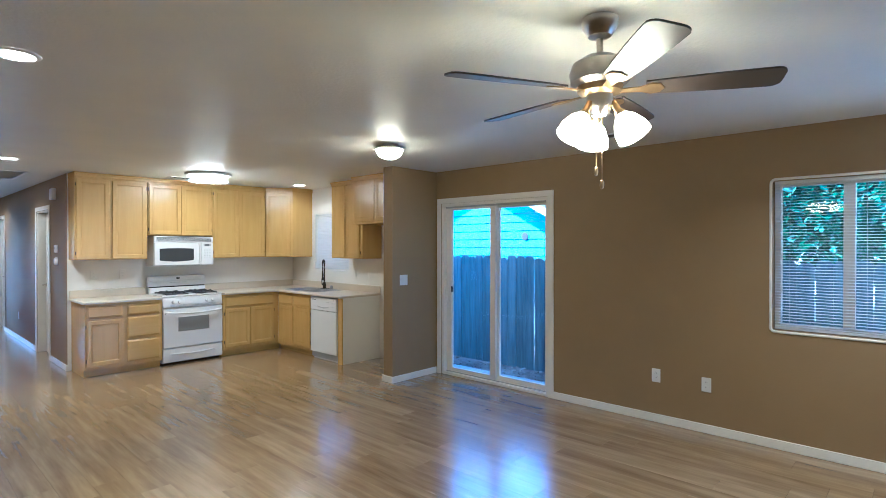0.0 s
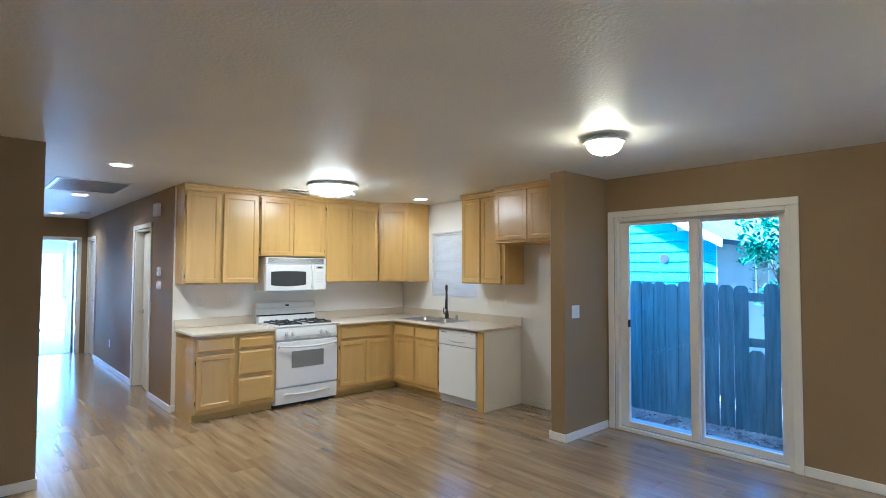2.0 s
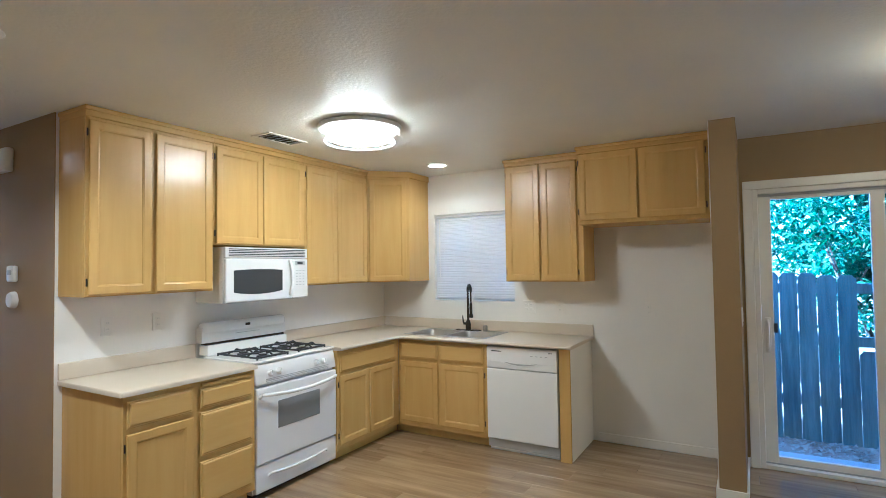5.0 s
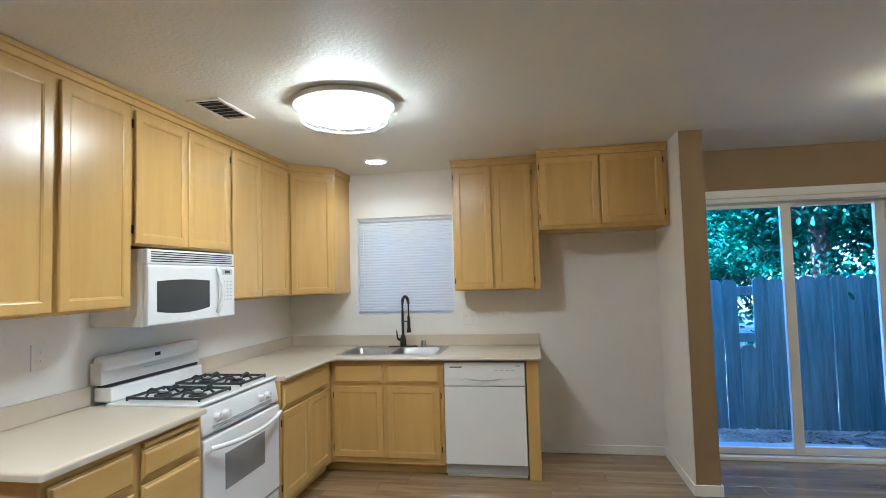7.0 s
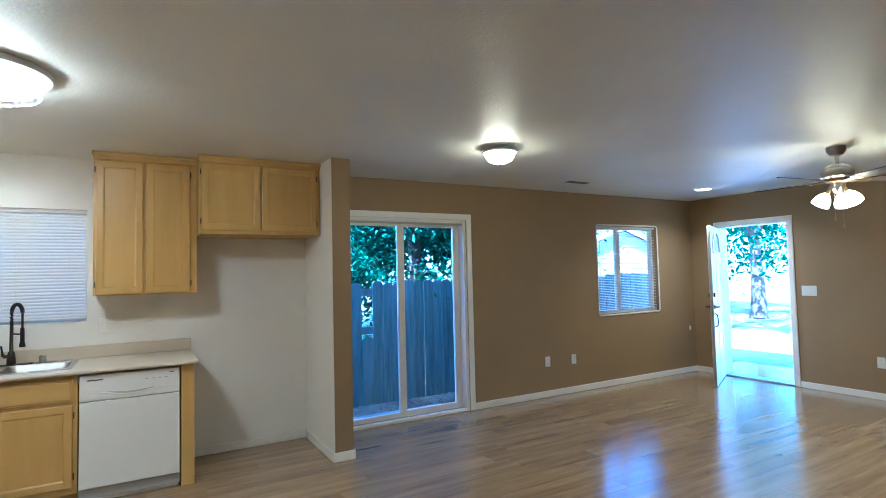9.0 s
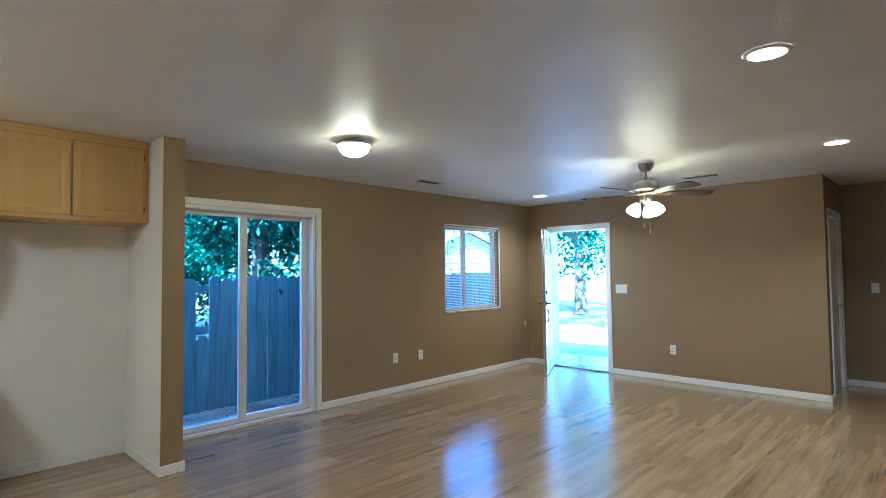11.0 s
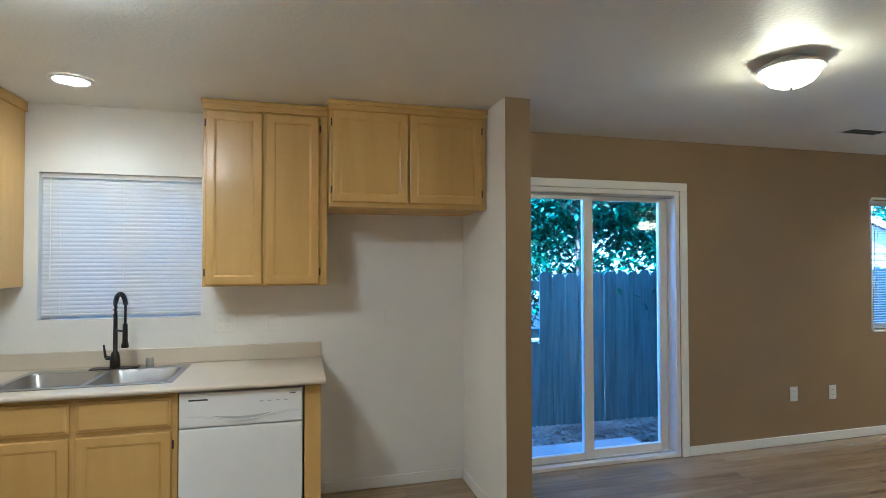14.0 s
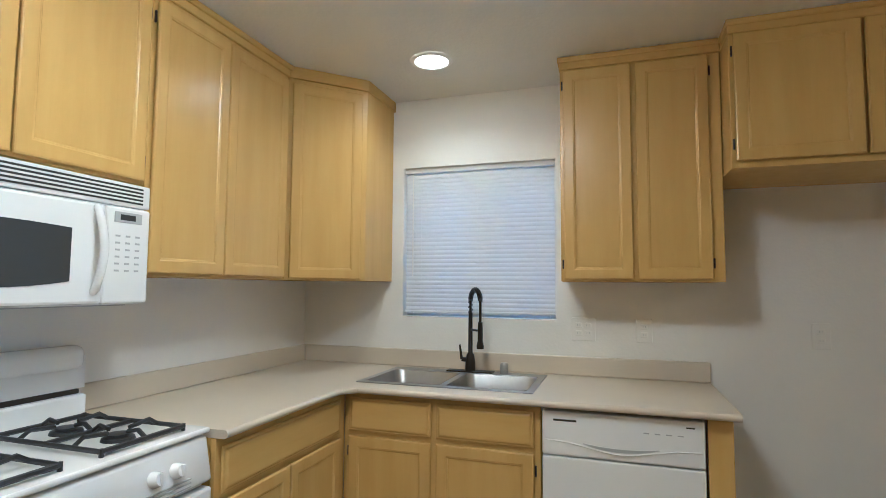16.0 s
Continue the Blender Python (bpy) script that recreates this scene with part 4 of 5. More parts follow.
# dark strips on the grille face take the place of shaded slots
for k in range(5):
    part("grille_shade_strip", boxes((MX - 0.0068, MY0 + 0.03, MZ1 - 0.066 + 0.012 * k, MX - 0.004, MY1 - 0.03, MZ1 - 0.0600 + 0.012 * k)), M["dark_glass"], mw, "strip coloured as the shade in a vent slot")
dy1 = MY1 - 0.165
dr = part("door", boxes((MX - 0.03, MY0 + 0.001, MZ0 + 0.004, MX, dy1, MZ1 - 0.082), bevel=0.010), M["enamel"], mw)
bm = bmesh.new()
lo = [(MY0 + 0.065 + (dy1 - 0.17 - MY0) * k / 8, MZ0 + 0.072 - 0.018 * (1 - ((k - 4) / 4) ** 2)) for k in range(9)]
hi = [(dy1 - 0.105 - (dy1 - 0.17 - MY0) * k / 8, MZ1 - 0.166 + 0.008 * (1 - ((k - 4) / 4) ** 2)) for k in range(9)]
f = [bm.verts.new((MX + 0.0015, y, z)) for y, z in lo + hi]
g = [bm.verts.new((MX - 0.004, y, z)) for y, z in lo + hi]
bm.faces.new(f)
bm.faces.new(g[::-1])
for k in range(len(f)):
    j = (k + 1) % len(f)
    bm.faces.new((g[k], g[j], f[j], f[k]))
part("door_window", bm, M["dark_glass"], dr, "dark mesh door window")
bm = bmesh.new()
tube(bm, [(MX - 0.002, dy1 - 0.03, MZ0 + 0.04)] + [(MX + 0.012 + 0.028 * math.sin(math.pi * k / 10), dy1 - 0.032, MZ0 + 0.05 + 0.235 * k / 10) for k in range(11)] + [(MX - 0.002, dy1 - 0.03, MZ0 + 0.30)], 0.012, 10)
part("door_handle", bm, M["enamel"], dr, "white curved handle", True)
cp = part("control_panel", boxes((MX - 0.03, dy1 + 0.003, MZ0 + 0.004, MX - 0.001, MY1 - 0.001, MZ1 - 0.082), bevel=0.008), M["enamel"], mw)
part("display", boxes((MX - 0.002, dy1 + 0.03, MZ1 - 0.132, MX + 0.0012, MY1 - 0.035, MZ1 - 0.098), bevel=0.001), M["enamel_grey"], cp, "grey clock display")
part("display_lens", boxes((MX + 0.0008, dy1 + 0.05, MZ1 - 0.124, MX + 0.002, MY1 - 0.06, MZ1 - 0.106)), M["dark_glass"], cp, "dark clock lens")
for r in range(6):
    for c in range(3):
        yk, zk = dy1 + 0.045 + 0.036 * c, MZ1 - 0.175 - 0.022 * r
        part("key", boxes((MX - 0.002, yk - 0.008, zk - 0.003, MX + 0.0004, yk + 0.008, zk + 0.003)), M["enamel_grey"], cp)
part("underside", boxes((XW + 0.03, MY0 + 0.04, MZ0 - 0.004, MX - 0.05, MY1 - 0.04, MZ0 + 0.001)), M["enamel_grey"], mw, "grey vented underside")

DX0, DX1, DY = -5.842, -5.234, YK - 0.655
dw = thing("dishwasher", ((DX0 + DX1) / 2, YK - 0.3, 0), "white built-in dishwasher under the countertop", "dishwasher")
part("tub", boxes((DX0 + 0.003, DY + 0.03, 0.03, DX1 - 0.003, YK - 0.02, 0.85)), M["enamel_grey"], dw)
part("door", boxes((DX0 + 0.005, DY, 0.105, DX1 - 0.005, DY + 0.03, 0.672), bevel=0.006), M["enamel"], dw)
bm = bmesh.new()
box(bm, DX0 + 0.005, DY - 0.002, 0.677, DX1 - 0.005, DY + 0.03, 0.85, 0.008, 2)
cpd = part("control_panel", bm, M["enamel"], dw)
DM = (DX0 + DX1) / 2
bm = bmesh.new()
tube(bm, [(DM + 0.0285 * k, DY - 0.001 - 0.009 * math.exp(-(k / 4.5) ** 2), 0.738 - 0.034 * math.exp(-(k / 5.5) ** 2)) for k in range(-10, 11)], 0.0032, 8)
part("handle_lip", bm, M["enamel"], cpd, "moulded white handle lip", True)
# flat grey crescent on the panel: the grip recess's shade put in as colour
bm = bmesh.new()
lo = [(DM - 0.14 + 0.028 * k, 0.731 - 0.021 * (1 - (k / 5 - 1) ** 2)) for k in range(11)]
hi = [(x, z + 0.003 + 0.010 * (1 - ((x - DM) / 0.14) ** 2)) for x, z in reversed(lo)]
f = [bm.verts.new((x, DY - 0.0034, z)) for x, z in lo + hi]
g = [bm.verts.new((x, DY - 0.0005, z)) for x, z in lo + hi]
bm.faces.new(f)
bm.faces.new(g[::-1])
for k in range(len(f)):
    j = (k + 1) % len(f)
    bm.faces.new((g[k], g[j], f[j], f[k]))
part("recess_shade", bm, M["enamel_grey"], cpd, "grey crescent coloured as the shade of the grip recess")
part("brand_bar", boxes((DX0 + 0.05, DY - 0.0032, 0.812, DX0 + 0.14, DY - 0.001, 0.82)), M["dark_glass"], cpd, "small dark mark")
for k in range(4):
    part("button_mark", boxes((DX1 - 0.22 + 0.04 * k, DY - 0.0032, 0.79, DX1 - 0.20 + 0.04 * k, DY - 0.001, 0.795)), M["enamel_grey"], cpd)
part("vent_mark", boxes((DX1 - 0.07, DY - 0.0032, 0.822, DX1 - 0.04, DY - 0.001, 0.827)), M["dark_glass"], cpd)
part("toe_panel", boxes((DX0 + 0.01, DY + 0.05, 0.003, DX1 - 0.01, DY + 0.07, 0.10)), M["enamel"], dw, "white toe panel")


# ---- outlets, switches, wall devices ----
def plate(name, at, way, w, h, label, category, kind="outlet", gangs=1, painted=False):
    """A wall plate at a place on a wall; way is its normal."""
    d = Vector(way)
    s = Vector((-d.y, d.x, 0))
    m = Matrix(((s.x, d.x, 0, at[0]), (s.y, d.y, 0, at[1]), (0, 0, 1, at[2]), (0, 0, 0, 1)))
    root = thing(name, at, label, category)
    bm = bmesh.new()
    box(bm, -w / 2, 0.0005, -h / 2, w / 2, 0.006, h / 2, 0.003, 2, m)
    face = M["white_wall"] if painted else M["plate"]
    part("cover", bm, face, root)
    for g in range(gangs):
        gx = (g - (gangs - 1) / 2) * 0.046
        if kind == "outlet":
            for z in (-0.02, 0.02):
                bm = bmesh.new()
                box(bm, gx - 0.016, 0.005, z - 0.013, gx + 0.016, 0.0075, z + 0.013, 0.002, 1, m)
                k = part("socket", bm, face, root)
                for q in (-0.006, 0.006):
                    bm = bmesh.new()
                    box(bm, gx + q - 0.001, 0.0072, z - 0.004, gx + q + 0.001, 0.0079, z + 0.005, 0, 1, m)
                    part("slot", bm, M["enamel_grey"] if painted else M["dark"], k)
        else:
            bm = bmesh.new()
            box(bm, gx - 0.015, 0.005, -0.033, gx + 0.015, 0.009, 0.033, 0.002, 1, m)
            part("rocker", bm, M["plate"], root)
    return root


out = "white duplex outlet on the brown wall"
plate("wall_outlet", (-1.32, YS, 0.41), (0, -1, 0), 0.075, 0.118, out, "outlet")
plate("wall_outlet", (-0.908, YS, 0.40), (0, -1, 0), 0.075, 0.118, out, "outlet")
plate("wall_outlet", (XE, 2.487, 0.40), (-1, 0, 0), 0.075, 0.118, out, "outlet")
plate("wall_outlet", (-10.57, YH, 0.40), (0, -1, 0), 0.072, 0.115, "white outlet on the hall wall", "outlet")
plate("light_switch", (XP1, 4.136, 1.155), (1, 0, 0), 0.118, 0.118, "white double switch plate on the partition", "switch", "switch", 2)
plate("light_switch", (XE, 3.158, 1.165), (-1, 0, 0), 0.165, 0.12, "wide white switch plate beside the front door", "switch", "switch", 3)
plate("light_switch", (XB, 0.02, 1.33), (1, 0, 0), 0.075, 0.118, "white switch plate beside the hall", "switch", "switch")
plate("light_switch", (XR, 0.55, 1.18), (-1, 0, 0), 0.075, 0.118, "white switch plate in the entry passage", "switch", "switch")
for x in (-5.708, -5.413, -4.659):
    plate("wall_outlet", (x, YK, 1.13), (0, -1, 0), 0.118 if x < -5.6 else 0.075, 0.118, "white outlet on the kitchen wall", "outlet", gangs=2 if x < -5.6 else 1, painted=True)
for y in (1.911, 2.235):
    plate("wall_outlet", (XW, y, 1.175), (1, 0, 0), 0.075, 0.118, "white outlet above the countertop", "outlet", painted=True)
cj = thing("cable_jack", (1.32, YS, 0.62), "small white cable clip on the wall", "cable jack")
part("clip", boxes((1.308, YS - 0.02, 0.585, 1.332, YS - 0.0005, 0.65), bevel=0.005), M["plate"], cj)


def wall_device(name, x, z, w, h, d, label, category):
    root = thing(name, (x, YH, z), label, category)
    part("case", boxes((x - w / 2, YH - d, z - h / 2, x + w / 2, YH - 0.0005, z + h / 2), bevel=0.012), M["plate"], root, "", True)
    return root


wall_device("door_chime", -7.97, 2.22, 0.17, 0.15, 0.05, "white door chime box high on the hall wall", "door chime")
th = wall_device("thermostat", -7.857, 1.507, 0.10, 0.10, 0.03, "white square thermostat on the hall wall", "thermostat")
part("dial", boxes((-7.88, YH - 0.033, 1.50, -7.835, YH - 0.0295, 1.53), bevel=0.002), M["enamel_grey"], th, "grey display")
th2 = thing("round_thermostat", (-7.857, YH, 1.346), "round white thermostat on the hall wall", "thermostat")
bm = bmesh.new()
tube(bm, [(-7.857, YH - 0.0005, 1.346), (-7.857, YH - 0.02, 1.346), (-7.857, YH - 0.032, 1.346)], [0.052, 0.05, 0.042], 24)
part("case", bm, M["plate"], th2, "", True)

# ---- ceiling lights, fan, vents ----
M["dark_ring"] = paint("aged_bronze_ring", (0.60, 0.59, 0.57), 0.4, 0, 0.1, metallic=0.0)


def can_light(x, y, power=4.5):
    root = thing("recessed_light", (x, y, H), "lit round recessed ceiling light with a white ring", "ceiling light", "recessed ceiling lights")
    bm = bmesh.new()
    lathe(bm, [(0.078, H - 0.004), (0.082, H - 0.009), (0.092, H - 0.009), (0.104, H - 0.0005)], 32, pose(x, y, 0))
    part("trim_ring", bm, M["plate"], root, "", True)
    bm = bmesh.new()
    lathe(bm, [(0, H - 0.0065), (0.05, H - 0.006), (0.080, H - 0.003)], 32, pose(x, y, 0))
    part("lens", bm, M["can_glow"], root, "glowing white lens", True)
    lamp = bpy.data.lights.new("can_lamp", "AREA")
    lamp.shape, lamp.size, lamp.energy, lamp.color = "DISK", 0.15, power, SOFT
    lamp.spread = radians(140)
    ob = new("can_lamp", lamp)
    ob.location = (x, y, H - 0.012)


for x, y in ((-2.67, 0.46), (-6.44, 0.935), (-8.93, 0.98), (-11.8, 1.05), (-0.24, 0.51), (0.56, 3.86), (-6.38, 4.265)):
    can_light(x, y, 0.32 if x < -6 and y > 4 else 0.9 if x < -7 else 1.7)

dx, dy = -6.11, 2.83
dm = thing("dome_ceiling_light", (dx, dy, H), "large lit round dome ceiling light with a scalloped glass rim", "ceiling light")
bm = bmesh.new()
lathe(bm, [(0, H - 0.0005), (0.262, H - 0.0005), (0.272, H - 0.010), (0.268, H - 0.032), (0.240, H - 0.038), (0.205, H - 0.032), (0, H - 0.032)], 48, pose(dx, dy, 0))
part("base_ring", bm, M["dark_ring"], dm, "grey metal base ring", True)
bm = bmesh.new()
lathe(bm, [(0.196, H - 0.03), (0.200, H - 0.05), (0.198, H - 0.080), (0.184, H - 0.094), (0.10, H - 0.103), (0, H - 0.105)], 48, pose(dx, dy, 0))
part("diffuser", bm, M["dome_glow"], dm, "glowing white glass", True)
bm = bmesh.new()
for k in range(36):
    a = 2 * math.pi * k / 36
    c = pose(dx + 0.214 * math.cos(a), dy + 0.214 * math.sin(a), H - 0.100)
    bmesh.ops.create_uvsphere(bm, u_segments=8, v_segments=5, radius=0.016, matrix=c)
part("beaded_rim", bm, M["glass"], dm, "clear beaded glass rim", True)

fx0, fy0 = -3.07, 3.12
fl = thing("flush_ceiling_light", (fx0, fy0, H), "lit frosted glass bowl ceiling light with a metal ring", "ceiling light")
bm = bmesh.new()
lathe(bm, [(0.085, H - 0.0125), (0.122, H - 0.026), (0.138, H - 0.036), (0.132, H - 0.046), (0.0, H - 0.046)], 40, pose(fx0, fy0, 0))
part("ring", bm, M["dark_ring"], fl, "satin grey metal ring", True)
bm = bmesh.new()
lathe(bm, [(0, H - 0.0005), (0.08, H - 0.0005), (0.086, H - 0.014), (0, H - 0.014)], 24, pose(fx0, fy0, 0))
part("ceiling_pan", bm, M["plate"], fl, "white ceiling pan", True)
bm = bmesh.new()
lathe(bm, [(0.117, H - 0.0465), (0.116, H - 0.058), (0.108, H - 0.080), (0.088, H - 0.104), (0.05, H - 0.122), (0, H - 0.128)], 40, pose(fx0, fy0, 0))
part("bowl", bm, M["flush_glow"], fl, "glowing frosted glass bowl", True)
bm = bmesh.new()
lathe(bm, [(0, H - 0.1275), (0.010, H - 0.129), (0.007, H - 0.139), (0, H - 0.146)], 12, pose(fx0, fy0, 0))
part("finial", bm, M["nickel"], fl, "metal finial", True)

# ceiling fan
cx, cy = -0.50, 1.96
fan = thing("ceiling_fan", (cx, cy, H), "dark five-blade nickel ceiling fan with lit glass shades", "ceiling fan")
PM = pose(cx, cy, 0)
for nm, prof, mt, lb in (("canopy", [(0, H - 0.0005), (0.07, H - 0.0005), (0.068, H - 0.035), (0.045, H - 0.07), (0.015, H - 0.08), (0, H - 0.08)], "nickel", ""),
                         ("downrod", [(0.013, H - 0.07), (0.013, 2.30), (0.022, 2.295), (0.022, 2.27)], "nickel", ""),
                         ("motor", [(0, 2.29), (0.06, 2.29), (0.105, 2.262), (0.118, 2.225), (0.112, 2.19), (0.085, 2.17), (0, 2.168)], "nickel", "brushed nickel motor housing"),
                         ("motor_band", [(0, 2.17), (0.09, 2.172), (0.085, 2.15), (0.06, 2.14), (0, 2.14)], "brass", "brass lower band"),
                         ("switch_housing", [(0, 2.14), (0.05, 2.14), (0.052, 2.10), (0.04, 2.075), (0.03, 2.06), (0, 2.055)], "nickel", "")):
    bm = bmesh.new()
    lathe(bm, prof, 32, PM)
    part(nm, bm, M[mt], fan, lb, True)
for k in range(5):
    a = radians(26 + 72 * k)
    m = PM @ Matrix.Rotation(a, 4, "Z") @ pose(0, 0, 2.155, -12, 0, 0)
    bm = bmesh.new()
    edge = [(0.17 + 0.43 * q / 8, 0.045 + 0.021 * math.sin(math.pi / 2 * q / 8)) for q in range(9)] + [(0.60 + 0.036 * math.sin(radians(w)), 0.03 + 0.036 * math.cos(radians(w))) for w in range(15, 91, 15)]
    pts = [(x, -y) for x, y in edge] + [(x, y) for x, y in reversed(edge)]
    vs = prism(bm, pts, 0.0, 0.007)
    bmesh.ops.transform(bm, matrix=m, verts=vs)
    bl = part("blade", bm, M["blade_dark"], fan, "dark wooden blade")
    bm = bmesh.new()
    vs = prism(bm, [(0.07, -0.014), (0.15, -0.018), (0.19, -0.04), (0.222, -0.03), (0.237, 0.0), (0.222, 0.03), (0.19, 0.04), (0.15, 0.018), (0.07, 0.014)], -0.006, -0.0005)
    bmesh.ops.transform(bm, matrix=m, verts=vs)
    part("blade_iron", bm, M["brass"], bl, "brass blade iron")
for k in range(3):
    a = radians(10 + 120 * k)
    m = PM @ Matrix.Rotation(a, 4, "Z") @ pose(0.06, 0, 2.09, 0, -31, 0)
    bm = bmesh.new()
    lathe(bm, [(0.012, 0.02), (0.014, -0.02), (0.022, -0.035), (0.022, -0.05)], 16, m)
    s = part("lamp_arm", bm, M["brass"], fan, "brass lamp socket", True)
    bm = bmesh.new()
    lathe(bm, [(0.024, -0.045), (0.045, -0.07), (0.062, -0.11), (0.066, -0.145), (0.055, -0.15), (0.03, -0.155), (0, -0.156)], 24, m)
    part("glass_shade", bm, M["fan_glow"], s, "glowing white glass shade", True)
for ax, ay, z in ((0.02, -0.02, 1.80), (-0.025, 0.02, 1.86)):
    bm = bmesh.new()
    tube(bm, [(cx + ax, cy + ay, 2.06), (cx + ax, cy + ay, z)], 0.0022, 6)
    lathe(bm, [(0, z + 0.005), (0.007, z), (0.009, z - 0.018), (0.005, z - 0.03), (0, z - 0.032)], 12, pose(cx + ax, cy + ay, 0))
    part("pull_chain", bm, M["brass"], fan, "brass pull chain", True)


def vent(name, x0, y0, x1, y1, nslat, along, label, rim=0.025, tone="plate"):
    root = thing(name, ((x0 + x1) / 2, (y0 + y1) / 2, H), label, "vent")
    z = H - 0.0005
    part("frame", boxes((x0, y0, z - 0.008, x0 + rim, y1, z), (x1 - rim, y0, z - 0.008, x1, y1, z), (x0 + rim, y0, z - 0.0078, x1 - rim, y0 + rim, z), (x0 + rim, y1 - rim, z - 0.0078, x1 - rim, y1, z), bevel=0.002), M["plate"], root)
    # no hole in the ceiling: the duct's shade is this sheet's colour
    part("backing", boxes((x0 + rim, y0 + rim, z - 0.0015, x1 - rim, y1 - rim, z)), M["enamel_grey"] if nslat > 20 else M["dark"], root, "backing sheet coloured as the shade in the duct")
    for k in range(nslat):
        f = (k + 0.5) / nslat
        bm = bmesh.new()
        if along == "x":
            y = y0 + rim + (y1 - y0 - 2 * rim) * f
            box(bm, x0 + rim, -0.006, -0.0008, x1 - rim, 0.006, 0.0008, m=pose(0, y, z - 0.006, 35, 0, 0))
        else:
            x = x0 + rim + (x1 - x0 - 2 * rim) * f
            box(bm, -0.006, y0 + rim, -0.0008, 0.006, y1 - rim, 0.0008, m=pose(x, 0, z - 0.006, 0, 35, 0))
        part("slat", bm, M[tone], root)
    return root


vent("ceiling_vent", -6.885, 2.60, -6.70, 2.955, 6, "x", "white slotted ceiling vent over the kitchen")
vent("ceiling_vent", -1.52, 4.0, -1.17, 4.14, 3, "x", "slotted ceiling vent with dark louvres near the window", 0.012, "vent_brown")
vent("ceiling_vent", 0.52, 1.63, 0.66, 2.0, 3, "y", "slotted ceiling vent with dark louvres near the fan", 0.012, "vent_brown")
vent("return_grille", -8.6, 0.60, -7.55, 1.29, 34, "x", "large white return air grille in the hall ceiling", 0.035)
sm = thing("smoke_detector", (-11.38, 1.37, H), "round smoke detector on the hall ceiling", "smoke detector")
bm = bmesh.new()
lathe(bm, [(0, H - 0.0005), (0.07, H - 0.0005), (0.068, H - 0.025), (0.05, H - 0.035), (0, H - 0.036)], 24, pose(-11.38, 1.37, 0))
part("case", bm, M["plate"], sm, "", True)

# ---- outside ----
setting("patio_slab", boxes((-4.4, YS + WT + 0.001, -0.119, -2.45, 5.28, -0.03), bevel=0.01), M["concrete"], "concrete step outside the sliding door")
setting("porch_slab", boxes((XE + WT + 0.001, 2.6, -0.1195, 3.3, 5.0, -0.02), bevel=0.01), M["concrete"], "concrete porch outside the front door")
setting("front_path", boxes((3.3, 1.0, -0.1195, 14.0, 8.0, -0.10)), M["pale_gravel"], "sunlit pale gravel of the front yard")
# pale ground added so that the far room's glass door looks bright
setting("bright_ground_west", boxes((-40, -20, -0.1195, -17.2, 20, -0.06)), M["pale_gravel"], "pale ground added to brighten the view through the far room")
FY = 5.97
rf = random.Random(4)
fen = thing("wooden_fence", (-2.0, FY, -0.12), "weathered grey dog-eared wooden board fence", "fence")
x = -9.0
while x < 3.3:
    w = rf.uniform(0.128, 0.142)
    hgt = 1.40 + rf.uniform(-0.02, 0.02)
    if abs(x + 3.12) < 0.07:
        hgt = 0.72
    bm = bmesh.new()
    y = FY + rf.uniform(-0.006, 0.006)
    prof = [(x, -0.11), (x + w, -0.11), (x + w, hgt - 0.035), (x + w - 0.03, hgt), (x + 0.03, hgt), (x, hgt - 0.035)]
    fr = [bm.verts.new((px, y, pz)) for px, pz in prof]
    bk = [bm.verts.new((px, y + 0.018, pz)) for px, pz in prof]
    bm.faces.new(fr)
    bm.faces.new(bk[::-1])
    for k in range(6):
        j = (k + 1) % 6
        bm.faces.new((bk[k], bk[j], fr[j], fr[k]))
    part("board", bm, M["fence"], fen)
    x += w + rf.uniform(0.002, 0.008)
for z in (0.2, 0.75, 1.22):
    part("rail", boxes((-9.0, FY + 0.026, z, 3.4, FY + 0.065, z + 0.09), bevel=0.004), M["fence"], fen)

# shed behind the fence
sh = thing("neighbour_house", (-6.2, 10.5, -0.12), "small neighbouring house with teal lap siding and a shingle roof", "house")
HX, HY, HZ = -4.23, 8.1, 1.98
bm = bmesh.new()
fr = [(-8.4, HZ), (-8.4, -0.119), (HX, -0.119), (HX, HZ), (-6.31, 3.1)]
a = [bm.verts.new((x, HY, z)) for x, z in fr]
c = [bm.verts.new((x, 13.5, z)) for x, z in fr]
bm.faces.new(a)
bm.faces.new(c[::-1])
for k in range(5):
    j = (k + 1) % 5
    bm.faces.new((c[k], c[j], a[j], a[k]))
part("wall", bm, M["grey_siding"], sh)
z = 0.9
while z < 3.0:
    lim = 0.0 if z + 0.15 < HZ else (z + 0.15 - HZ) * (2.08 / 1.12)
    x0, x1 = -8.4 + lim, HX - lim
    if x1 - x0 > 0.2:
        bm = bmesh.new()
        vs = box(bm, x0, HY - 0.022, z, x1, HY - 0.0005, z + 0.152)
        for v in vs:
            if v.co.z > z + 0.1 and v.co.y < HY - 0.01:
                v.co.y += 0.014
        part("siding_board", bm, M["teal"], sh, "teal painted lap board")
    if z < HZ - 0.1:
        bm = bmesh.new()
        vs = box(bm, HX + 0.0005, HY - 0.02, z, HX + 0.022, 13.5, z + 0.152)
        for v in vs:
            if v.co.z > z + 0.1 and v.co.x > HX + 0.01:
                v.co.x -= 0.014
        part("siding_board", bm, M["grey_siding"], sh, "pale grey lap board")
    z += 0.155
